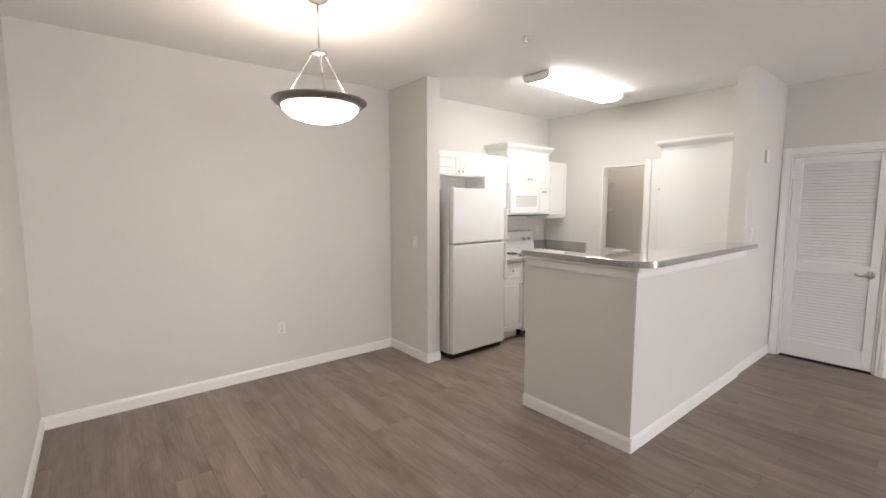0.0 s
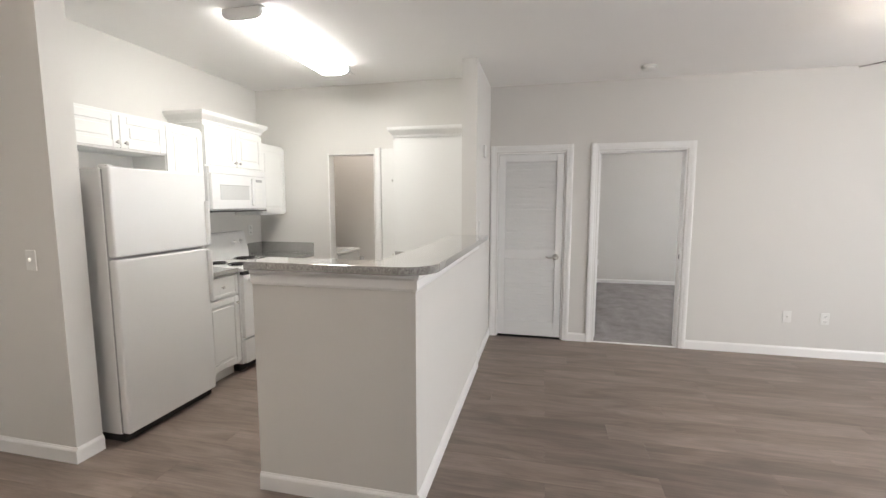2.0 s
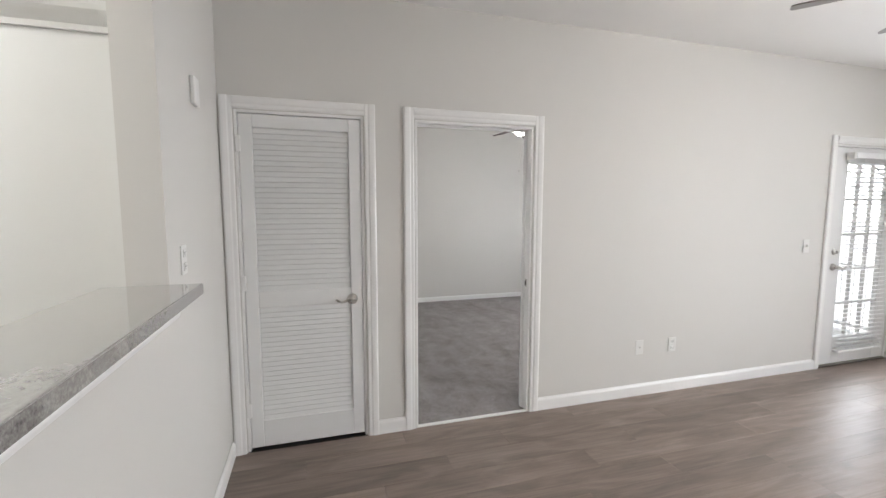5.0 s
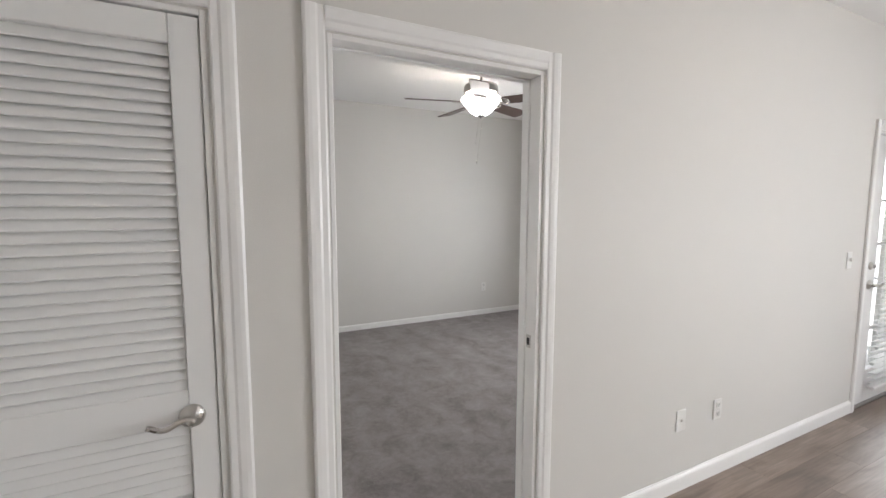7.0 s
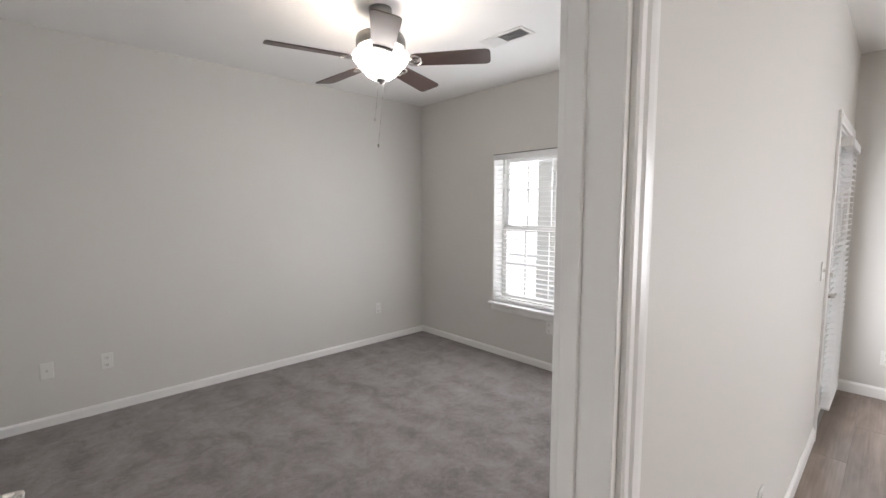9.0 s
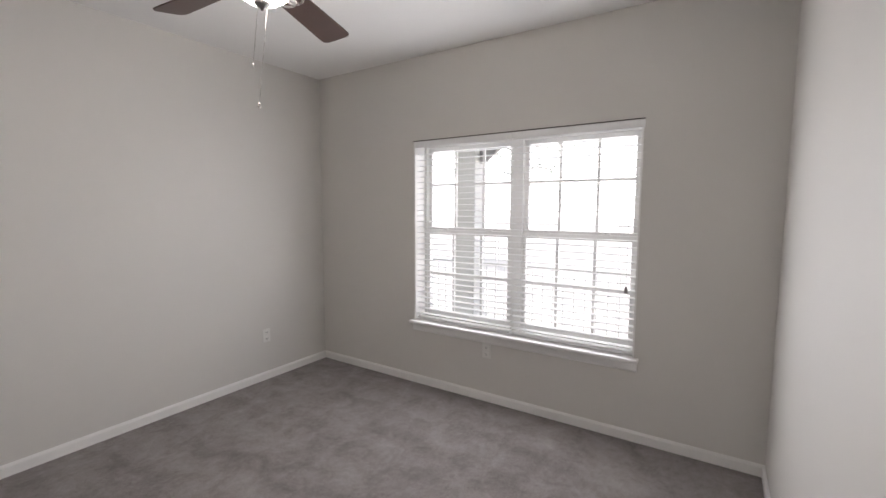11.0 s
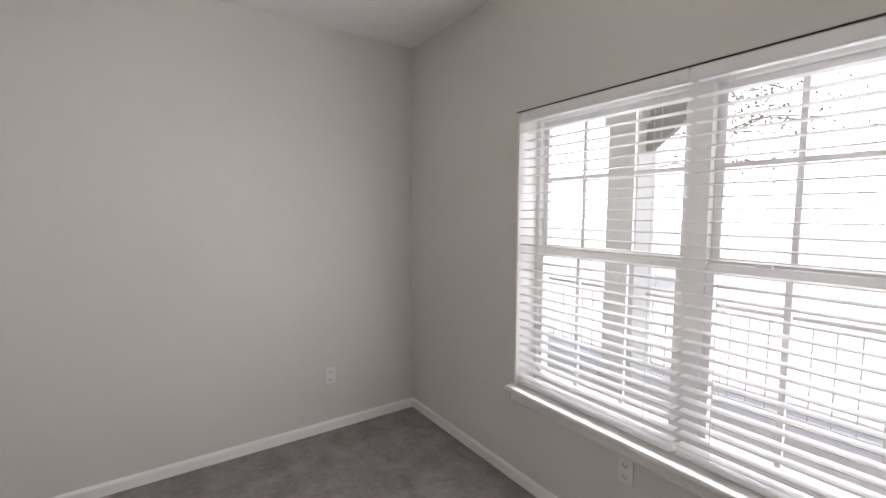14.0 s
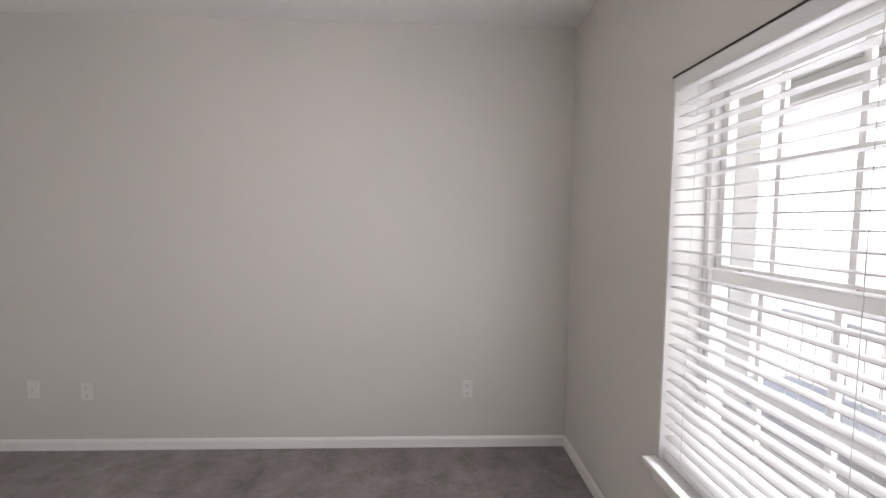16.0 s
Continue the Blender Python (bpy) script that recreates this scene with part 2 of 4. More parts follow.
def tube(points, r, n=10, bm=None):
    """A round bar along a line of points."""
    bm = bm or bmesh.new()
    pts = [Vector(p) for p in points]
    rings = []
    for i, p in enumerate(pts):
        d = (pts[min(i + 1, len(pts) - 1)] - pts[max(i - 1, 0)]).normalized()
        a = d.orthogonal().normalized() if not rings else (ref - d * ref.dot(d)).normalized()
        ref = a
        b = d.cross(a)
        rings.append([bm.verts.new(p + r * (a * math.cos(2 * math.pi * k / n) + b * math.sin(2 * math.pi * k / n))) for k in range(n)])
    for q, w in zip(rings, rings[1:]):
        for k in range(n):
            bm.faces.new((q[k], q[(k + 1) % n], w[(k + 1) % n], w[k]))
    bm.faces.new(rings[0][::-1])
    bm.faces.new(rings[-1])
    bmesh.ops.recalc_face_normals(bm, faces=bm.faces)
    return bm


def prism(outline, z0, z1, bevel=0.0, m=None):
    """An outline in x and y, raised from z0 to z1."""
    bm = bmesh.new()
    f = bm.faces.new([bm.verts.new((x, y, z0)) for x, y in outline])
    r = bmesh.ops.extrude_face_region(bm, geom=[f])
    bmesh.ops.translate(bm, vec=(0, 0, z1 - z0), verts=[v for v in r["geom"] if isinstance(v, bmesh.types.BMVert)])
    bmesh.ops.recalc_face_normals(bm, faces=bm.faces)
    if bevel:
        es = [e for e in bm.edges if abs(e.verts[0].co.z - e.verts[1].co.z) < 1e-6]
        bmesh.ops.bevel(bm, geom=es, offset=bevel, segments=2, affect="EDGES", profile=0.5)
    if m is not None:
        bm.transform(m)
    return bm


def run(profile, a, b, up=(0, 0, 1), out=(0, -1, 0)):
    """A moulding: profile of (out, up) pairs, drawn from a to b."""
    bm = bmesh.new()
    a, b, up, out = Vector(a), Vector(b), Vector(up), Vector(out)
    r0 = [bm.verts.new(a + out * o + up * u) for o, u in profile]
    r1 = [bm.verts.new(b + out * o + up * u) for o, u in profile]
    k = len(profile)
    for i in range(k):
        bm.faces.new((r0[i], r0[(i + 1) % k], r1[(i + 1) % k], r1[i]))
    bm.faces.new(r0[::-1])
    bm.faces.new(r1)
    bmesh.ops.recalc_face_normals(bm, faces=bm.faces)
    return bm


def join(*bms):
    out = bmesh.new()
    for b in bms:
        me = bpy.data.meshes.new("tmp")
        b.to_mesh(me)
        b.free()
        out.from_mesh(me)
        bpy.data.meshes.remove(me)
    return out


def mesh_of(name, bm, material, smooth=False):
    me = bpy.data.meshes.new(name)
    bm.to_mesh(me)
    bm.free()
    me.materials.append(material)
    if smooth:
        for p in me.polygons:
            p.use_smooth = True
    return me


def thing(name, at, label, category, group="", kind=""):
    """A thing of several parts: an empty at its base."""
    ob = new(name)
    ob.location = at
    ob.empty_display_size = 0.05
    ORIGIN[ob.name] = Vector(at)
    return tagged(ob, label, category, group, kind)


def part(name, bm, material, parent, label="", smooth=False):
    """One mesh under a thing or a part; the bmesh is in world places."""
    o = ORIGIN[parent.name]
    bmesh.ops.translate(bm, vec=-o, verts=bm.verts)
    ob = new(name, mesh_of(name, bm, material, smooth))
    ob.parent = parent
    ORIGIN[ob.name] = o
    return tagged(ob, label)


def solid(name, bm, material, label, category, group="", kind="", smooth=False):
    """A thing, or a piece of the setting, that is one mesh."""
    ob = new(name, mesh_of(name, bm, material, smooth))
    ORIGIN[ob.name] = Vector((0, 0, 0))
    return tagged(ob, label, category, group, kind)


def wall(name, axis, a, b, y0, y1, z0, z1, holes=(), material=None, label=""):
    """A wall along x or y from a to b, y0..y1 thick, with openings (a, b, z0, z1) through it."""
    cuts = sorted(holes)
    bs, at = [], a
    for h0, h1, hz0, hz1 in cuts:
        bs.append((at, h0, z0, z1))
        if hz0 > z0:
            bs.append((h0, h1, z0, hz0))
        if hz1 < z1:
            bs.append((h0, h1, hz1, z1))
        at = h1
    bs.append((at, b, z0, z1))
    bm = bmesh.new()
    for p, q, r, s in bs:
        if axis == "x":
            box(bm, p, q, y0, y1, r, s)
        else:
            box(bm, y0, y1, p, q, r, s)
    bmesh.ops.remove_doubles(bm, verts=bm.verts, dist=1e-5)
    return solid(name, bm, material or PAINT, label or "smooth painted greige wall", "wall", kind="structure")

# ---- large structure ----
KX, KY = -3.60, -0.43         # kitchen's side wall and far wall
T = 0.115
wall_n = wall("wall_north", "x", -1.045, 5.12, 0, T, 0, H, [(-0.965, -0.25, 0, 2.02), (0.07, 0.902, 0, 2.02), (3.87, 4.80, 0, 2.03)])
wall_w = wall("wall_west_dining", "y", -5.87, -2.79, -3.82, -3.70, 0, H)
wall_stub = wall("wall_stub", "x", -3.70, -3.045, -2.94, -2.79, 0, H)
wall_kw = wall("wall_west_kitchen", "y", -2.79, 1.3, KX - 0.12, KX, 0, H)
wall_kn = wall("wall_north_kitchen", "x", KX, -1.045, KY, KY + T, 0, H, [(-2.745, -2.21, 0, 2.005)])
column = wall("wall_column", "y", -0.98, KY, -1.175, -1.045, 0, H)
column_b = wall("wall_column_back", "y", KY + T, 0.8, -1.15, -1.045, 0, H)
half_wall = wall("half_wall_side", "y", -2.89, -0.98, -1.15, -1.03, 0, 1.166, label="low painted bar wall under the counter")
half_end = wall("half_wall_end", "x", -1.878, -1.15, -2.89, -2.77, 0, 1.166, label="low painted bar wall end under the counter")
wall_s = wall("wall_south_dining", "x", -3.70, -1.5, -5.87, -5.755, 0, H)
wall_s2 = wall("wall_south_return", "y", -7.3, -5.755, -1.5, -1.38, 0, H)
wall_s3 = wall("wall_south_living", "x", -1.38, 5.12, -7.42, -7.3, 0, H)
# the opening is for the added, unseen window
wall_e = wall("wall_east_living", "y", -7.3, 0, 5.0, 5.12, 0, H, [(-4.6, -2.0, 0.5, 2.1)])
wall_be = wall("wall_east_bedroom", "y", T, 3.90, 3.61, 3.84, 0, H, [(0.815, 2.557, 0.54, 2.04)])
wall_bn = wall("wall_north_bedroom", "x", -0.32, 3.61, 3.675, 3.90, 0, H)
wall_bw = wall("wall_west_bedroom", "y", T, 3.675, -0.32, -0.20, 0, H)
wall_cl = wall("wall_closet_back", "x", -1.03, -0.32, 0.72, 0.80, 0, H)
wall_ln = wall("wall_north_laundry", "x", KX, -1.15, 1.18, 1.30, 0, H)
ceiling = solid("ceiling", boxes((-4.05, 5.12, -7.42, 0.0, H, H + 0.1), (-4.05, 3.84, 0.0, 3.90, H, H + 0.1)), CEIL, "white painted ceiling", "ceiling", kind="structure")
subfloor = solid("subfloor", boxes((-4.05, 5.12, -7.42, T, -0.12, -0.006), (-4.05, -0.32, T, 1.3, -0.12, -0.006)), GAP, "dark underlay below the planks", "floor", kind="structure")
carpet = solid("floor_bedroom", boxes((-0.20, 3.61, T, 3.675, -0.004, 0.004), (0.07, 0.902, 0.03, T, -0.004, 0.004)), CARPET, "grey cut-pile carpet with vacuum marks", "carpet", kind="structure")
bed_base = solid("floor_bedroom_base", boxes((-0.32, 3.84, T, 3.9, -0.12, -0.006)), GAP, "slab below the carpet", "floor", kind="structure")
threshold = solid("threshold_strip", boxes((0.07, 0.902, 0.004, 0.03, -0.004, 0.007), bevel=0.002), TRIM, "thin pale threshold strip", "threshold", kind="structure")

BASE_PROFILE = [(0, 0), (0.014, 0), (0.014, 0.072), (0.011, 0.080), (0.006, 0.086), (0.004, 0.092), (0, 0.092)]


def baseboard(a, b, out, high=1.0):
    return solid("baseboard", run([(o, u * high) for o, u in BASE_PROFILE], (*a, 0), (*b, 0), out=(*out, 0)), TRIM, "white painted baseboard", "baseboard", "baseboards", "structure")


for a, b, o in (((-3.70, -5.755), (-3.70, -2.94), (1, 0)), ((-3.686, -2.94), (-3.031, -2.94), (0, -1)), ((-3.045, -2.94), (-3.045, -2.79), (1, 0)),
                ((-3.686, -5.755), (-1.5, -5.755), (0, 1)), ((-1.38, -7.3), (-1.38, -5.755), (1, 0)), ((-1.366, -7.3), (4.986, -7.3), (0, 1)), ((5.0, -7.3), (5.0, 0), (-1, 0)),
                ((-1.878, -2.89), (-1.016, -2.89), (0, -1)), ((-1.03, -2.89), (-1.03, -0.98), (1, 0)), ((-1.045, -0.98), (-1.045, -0.016), (1, 0)), ((-0.178, 0), (-0.002, 0), (0, -1)),
                ((0.974, 0), (3.80, 0), (0, -1)), ((4.87, 0), (4.986, 0), (0, -1)),
                ((-0.20, 3.675), (3.596, 3.675), (0, -1)), ((3.61, T), (3.61, 3.675), (-1, 0)), ((-0.20, T), (-0.20, 3.661), (1, 0)), ((0.974, T), (3.596, T), (0, 1))):
    baseboard(a, b, o, 0.8 if a[1] > 0.05 or b[1] > 0.5 else 1.0)

CASING = [(0, 0), (0.009, 0), (0.012, 0.006), (0.012, 0.022), (0.016, 0.030), (0.018, 0.046), (0.018, 0.058), (0.014, 0.066), (0, 0.066)]


def casing(name, x0, x1, top, y, out, reveal=0.006):
    """A door casing of three mitred lengths round an opening in a wall along x."""
    t = thing(name, (x0, y, 0), "white moulded door casing", "door casing", "door casings", "structure")
    xa, xb, zt = x0 - reveal, x1 + reveal, top + reveal
    part("side_casing", run(CASING, (xa, y, 0), (xa, y, zt + 0.066), up=(-1, 0, 0), out=(0, out, 0)), TRIM, t)
    part("side_casing", run(CASING, (xb, y, 0), (xb, y, zt + 0.066), up=(1, 0, 0), out=(0, out, 0)), TRIM, t)
    part("head_casing", run(CASING, (xa, y, zt), (xb, y, zt), up=(0, 0, 1), out=(0, out, 0)), TRIM, t)
    return t


def jamb(name, x0, x1, top, y0, y1):
    """Thin boards that line an opening."""
    t = thing(name, (x0, y0, 0), "white door jamb lining the opening", "door jamb", kind="structure")
    w = 0.016
    part("side_board", boxes((x0, x0 + w, y0, y1, 0.004, top), bevel=0.002), TRIM, t)
    part("side_board", boxes((x1 - w, x1, y0, y1, 0.004, top), bevel=0.002), TRIM, t)
    part("head_board", boxes((x0 + w, x1 - w, y0, y1, top - w, top), bevel=0.002), TRIM, t)
    return t


casing("casing_closet", -0.965, -0.25, 2.02, 0, -1)
casing("casing_bedroom", 0.07, 0.902, 2.02, 0, -1)
casing("casing_bedroom_inside", 0.07, 0.902, 2.02, T, 1)
casing("casing_patio", 3.87, 4.80, 2.03, 0, -1)
jamb("jamb_closet", -0.965, -0.25, 2.02, 0.0, T)
bj = jamb("jamb_bedroom", 0.07, 0.902, 2.02, -0.001, T + 0.001)
part("door_stop", boxes((0.086, 0.094, 0.062, 0.098, 0.004, 2.004), (0.878, 0.886, 0.062, 0.098, 0.004, 2.004), (0.094, 0.878, 0.062, 0.098, 1.996, 2.004), bevel=0.002), TRIM, bj)
part("strike_plate", boxes((0.8825, 0.886, 0.027, 0.053, 0.912, 0.968), bevel=0.001), STEEL, bj, "nickel strike plate")
part("strike_hole", boxes((0.8815, 0.8826, 0.032, 0.048, 0.925, 0.955)), GAP, bj)
for z in (0.27, 1.2, 1.80):
    part("hinge", boxes((0.086, 0.0895, 0.100, 0.1165, z - 0.045, z + 0.045), bevel=0.001), STEEL, bj, "nickel hinge leaf")
jamb("jamb_patio", 3.87, 4.80, 2.03, 0.0, T)

# ---- bar counter ----


def arc(cx, cy, r, a0, a1, n=8):
    return [(cx + r * math.cos(radians(a0 + (a1 - a0) * k / n)), cy + r * math.sin(radians(a0 + (a1 - a0) * k / n))) for k in range(n + 1)]


BZ, BY, BXL = 1.206, -2.955, -1.872       # bar top: its surface, front edge and free end
bar_outline = [(BXL, BY)] + arc(-1.10, BY + 0.16, 0.16, -90, 0, 12) + [(-0.94, -0.982), (-1.25, -0.982), (-1.25, -2.76), (BXL, -2.76)]
bar = thing("bar_top", (-1.1, -2.0, BZ - 0.04), "grey speckled laminate bar top with rounded corner", "counter")
part("slab", prism(bar_outline, BZ - 0.040, BZ, 0.004), LAM, bar)
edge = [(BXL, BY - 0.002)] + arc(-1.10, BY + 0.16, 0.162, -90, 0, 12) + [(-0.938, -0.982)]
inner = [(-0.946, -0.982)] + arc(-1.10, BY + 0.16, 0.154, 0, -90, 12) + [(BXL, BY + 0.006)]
# the band's shade is put into its darker laminate colour
part("edge_band", prism(edge + inner, BZ - 0.037, BZ - 0.002), LAM_EDGE, bar, "speckled laminate edge band, coloured darker for its weaker light")
bt = thing("bar_trim", (-1.45, -2.89, 1.09), "white apron moulding below the bar top", "trim", kind="structure")
APRON = [(0, 0), (0.010, 0.0), (0.014, 0.012), (0.014, 0.05), (0.022, 0.062), (0.022, 0.079), (0, 0.079)]
part("front_apron", run(APRON, (-1.878, -2.89, 1.087), (-1.03, -2.89, 1.087), out=(0, -1, 0)), TRIM, bt)
part("side_apron", run(APRON, (-1.03, -2.912, 1.087), (-1.03, -0.98, 1.087), out=(1, 0, 0)), TRIM, bt)

# ---- doors ----
def handle_at(parent, x, y, z, side):
    """Rose and lever in the parent's own frame, standing out towards -y."""
    rose = lathe([(0.033, 0.0), (0.034, 0.004), (0.029, 0.012), (0.015, 0.017), (0.012, 0.044), (0.009, 0.050)], 24)
    rose.transform(Matrix.Translation((x, y, z)) @ pose(0, 0, 0, 90, 0, 0))
    h = part("door_handle", rose, STEEL, parent, "satin nickel lever handle", True)
    pts = [(x + side * (0.011 * k - 0.006), y - 0.044 + 0.004 * math.sin(k * 0.5), z + 0.009 * math.sin(k * 0.72 + 0.2) - 0.001) for k in range(11)]
    part("lever", tube(pts, 0.0075, 10), STEEL, h, smooth=True)
    return h


# closet door with two louvred panels
cd = thing("door_1", (-0.61, 0.03, 0), "white closed closet door with two louvred panels", "door", kind="structure")
X0, X1 = -0.946, -0.268
part("stile", boxes((X0, X0 + 0.072, 0.006, 0.041, 0.022, 2.000), bevel=0.003), DOORW, cd)
part("stile", boxes((X1 - 0.072, X1, 0.006, 0.041, 0.022, 2.000), bevel=0.003), DOORW, cd)
for z0, z1 in ((0.022, 0.188), (0.880, 0.982), (1.925, 2.000)):
    part("rail", boxes((X0 + 0.072, X1 - 0.072, 0.007, 0.040, z0, z1), bevel=0.003), DOORW, cd)
slat_bm = boxes((-0.266, 0.266, -0.003, 0.003, -0.0200, 0.0200), bevel=0.0022)
slat_bm.transform(pose(0, 0, 0, -29, 0, 0))
slat_me = mesh_of("louvre", slat_bm, DOORW)
for z0, z1 in ((0.188, 0.880), (0.982, 1.925)):
    n = round((z1 - z0) / 0.0305)
    for k in range(n):
        ob = new("louvre", slat_me)
        ob.parent = cd
        ob.location = Vector(((X0 + X1) / 2, 0.0235, z0 + (k + 0.5) * (z1 - z0) / n)) - ORIGIN[cd.name]
handle_at(cd, -0.333, 0.006, 0.906, -1)
for z in (0.26, 1.03, 1.83):
    part("hinge", boxes((-0.962, -0.936, -0.006, 0.006, z - 0.045, z + 0.045), bevel=0.003), TRIM, cd, "painted-over butt hinge")
# dark sheet: the closet's shade is put into its colour
solid("closet_shade", boxes((-1.03, -0.32, 0.70, 0.72, 0, H)), GAP, "dark sheet coloured as the shade at the closet back", "wall", kind="structure")

# bedroom door, swung open against the side wall
bd = thing("door_3", (0.073, 0.55, 0), "white panelled bedroom door standing wide open", "door", kind="structure")
part("slab", boxes((0.080, 0.113, 0.150, 0.945, 0.014, 2.000), bevel=0.003), DOORW, bd)
for ya, yb in ((0.245, 0.505), (0.595, 0.855)):
    for za, zb in ((0.16, 0.84), (1.02, 1.88)):
        part("raised_panel", boxes((0.1125, 0.119, ya, yb, za, zb), bevel=0.005), DOORW, bd)
rose = lathe([(0.033, 0.0), (0.034, 0.004), (0.029, 0.012), (0.015, 0.017), (0.012, 0.044), (0.009, 0.050)], 24)
rose.transform(Matrix.Translation((0.113, 0.885, 0.93)) @ pose(0, 0, 0, 0, 90, 0))
bh = part("door_handle", rose, STEEL, bd, "satin nickel lever handle", True)
part("lever", tube([(0.157 - 0.004 * math.sin(k * 0.5), 0.891 - 0.011 * k, 0.929 + 0.009 * math.sin(k * 0.72 + 0.2)) for k in range(11)], 0.0075, 10), STEEL, bh, smooth=True)

# patio door: fifteen panes, with a blind hung on it
pd = thing("door_2", (4.335, 0.03, 0), "white glazed patio door with fifteen panes, closed", "door", kind="structure")
PX0, PX1, GX0, GX1, GZ0, GZ1 = 3.889, 4.781, 4.055, 4.615, 0.27, 1.87
part("stile", boxes((PX0, GX0, 0.012, 0.056, 0.02, 2.01), bevel=0.003), DOORW, pd)
part("stile", boxes((GX1, PX1, 0.012, 0.056, 0.02, 2.01), bevel=0.003), DOORW, pd)
part("rail", boxes((GX0, GX1, 0.013, 0.055, 0.02, GZ0), bevel=0.003), DOORW, pd)
part("rail", boxes((GX0, GX1, 0.013, 0.055, GZ1, 2.01), bevel=0.003), DOORW, pd)
for k in (1, 2):
    x = GX0 + (GX1 - GX0) * k / 3
    part("glazing_bar", boxes((x - 0.011, x + 0.011, 0.02, 0.05, GZ0, GZ1), bevel=0.003), DOORW, pd)
for k in range(1, 5):
    z = GZ0 + (GZ1 - GZ0) * k / 5
    part("glazing_bar", boxes((GX0, GX1, 0.022, 0.048, z - 0.011, z + 0.011), bevel=0.003), DOORW, pd)
for i in range(3):
    for k in range(5):
        xa, za, w, h = GX0 + (GX1 - GX0) * i / 3, GZ0 + (GZ1 - GZ0) * k / 5, (GX1 - GX0) / 3, (GZ1 - GZ0) / 5
        ob = part("pane", boxes((xa + 0.008, xa + w - 0.008, 0.033, 0.037, za + 0.008, za + h - 0.008)), GLASS, pd)
        ob.visible_shadow = False
handle_at(pd, 3.965, 0.012, 0.935, 1)
db = lathe([(0.028, 0), (0.029, 0.006), (0.022, 0.014), (0.010, 0.018)], 24)
db.transform(Matrix.Translation((3.965, 0.012, 1.075)) @ pose(0, 0, 0, 90, 0, 0))
bolt = part("deadbolt", db, STEEL, pd, "satin nickel deadbolt", True)
part("thumb_turn", boxes((3.960, 3.970, -0.022, -0.005, 1.06, 1.09), bevel=0.003), STEEL, bolt)
part("sill_sweep", boxes((PX0, PX1, -0.004, 0.10, 0.003, 0.02), bevel=0.003), PEWTER, pd, "dark metal door sill")


def blind(name, at, along, width, z0, z1, pitch, tilt, label, head=0.040, deep=0.05):
    """A horizontal blind: 'along' is the direction of its slats, the room lies to the left of it."""
    t = thing(name, (at[0], at[1], z0), label, "window blind")
    ax = Vector((*along, 0))
    m = Matrix.Translation((at[0], at[1], 0)) @ Matrix((( ax.x, -ax.y, 0, 0), (ax.y, ax.x, 0, 0), (0, 0, 1, 0), (0, 0, 0, 1)))

    def put(nm, bm, mt, lab=""):
        bm.transform(m)
        return part(nm, bm, mt, t, lab)
    put("headrail", boxes((-width / 2, width / 2, -deep / 2, deep / 2, z1 - head, z1), bevel=0.003), BLIND)
    put("valance", boxes((-width / 2 - 0.008, width / 2 + 0.008, deep / 2 + 0.003, deep / 2 + 0.011, z1 - head - 0.008, z1 + 0.003), bevel=0.003), BLIND)
    put("bottom_rail", boxes((-width / 2, width / 2, -deep / 2, deep / 2, z0, z0 + 0.022), bevel=0.005), BLIND)
    sb = bmesh.new()
    prof = [(-deep / 2, -0.0012), (-deep / 4, 0.0012), (0, 0.002), (deep / 4, 0.0012), (deep / 2, -0.0012)]
    up = [[sb.verts.new((x, y, z + 0.0013)) for y, z in prof] for x in (-width / 2, width / 2)]
    lo = [[sb.verts.new((x, y, z - 0.0013)) for y, z in prof] for x in (-width / 2, width / 2)]
    for k in range(4):
        sb.faces.new((up[0][k], up[1][k], up[1][k + 1], up[0][k + 1]))
        sb.faces.new((lo[0][k + 1], lo[1][k + 1], lo[1][k], lo[0][k]))
    for a, b in ((0, 0), (4, 4)):
        sb.faces.new((up[0][a], lo[0][a], lo[1][a], up[1][a]))
    for s in (0, 1):
        sb.faces.new(up[s] + lo[s][::-1])
    bmesh.ops.recalc_face_normals(sb, faces=sb.faces)
    sb.transform(pose(0, 0, 0, tilt, 0, 0))
    mm = m.copy()
    mm.translation = (0, 0, 0)
    sb.transform(mm)
    me = mesh_of("slat", sb, BLIND)
    n = int((z1 - head - 0.02 - z0 - 0.03) / pitch)
    rng = random.Random(int(at[1] * 100))
    for k in range(n):
        ob = new("slat", me)
        ob.parent = t
        ob.location = (0, 0, 0.045 + k * pitch + rng.uniform(-0.001, 0.001))
    for f in (-0.36, 0.36) if width > 0.6 else (-0.3, 0.3):
        for d in (-deep / 2 - 0.002, deep / 2 + 0.002):
            put("ladder_cord", tube([(f * width, d, z0 + 0.02), (f * width, d, z1 - head)], 0.0011, 5), BLIND)
    return t, put


pb, pput = blind("patio_door_blind", (4.335, -0.03), (-1, 0), 0.60, 0.14, 1.955, 0.040, 12, "white slatted blind hung on the patio door, slats open")
pput("bracket", boxes((-0.335, -0.305, -0.026, 0.03, 1.90, 1.962), bevel=0.002), PLATE, "clear grey end bracket")
pput("bracket", boxes((0.305, 0.335, -0.026, 0.03, 1.90, 1.962), bevel=0.002), PLATE, "clear grey end bracket")

# ---- bedroom window ----
WY0, WY1, WZ0, WZ1, MY = 0.815, 2.557, 0.54, 2.04, 1.692     # opening, and the mullion's middle
WX = 3.752                                                     # inner face of the window frame
wd = thing("window_1", (3.80, MY, WZ0), "white double-hung twin window with grilles", "window", kind="structure")
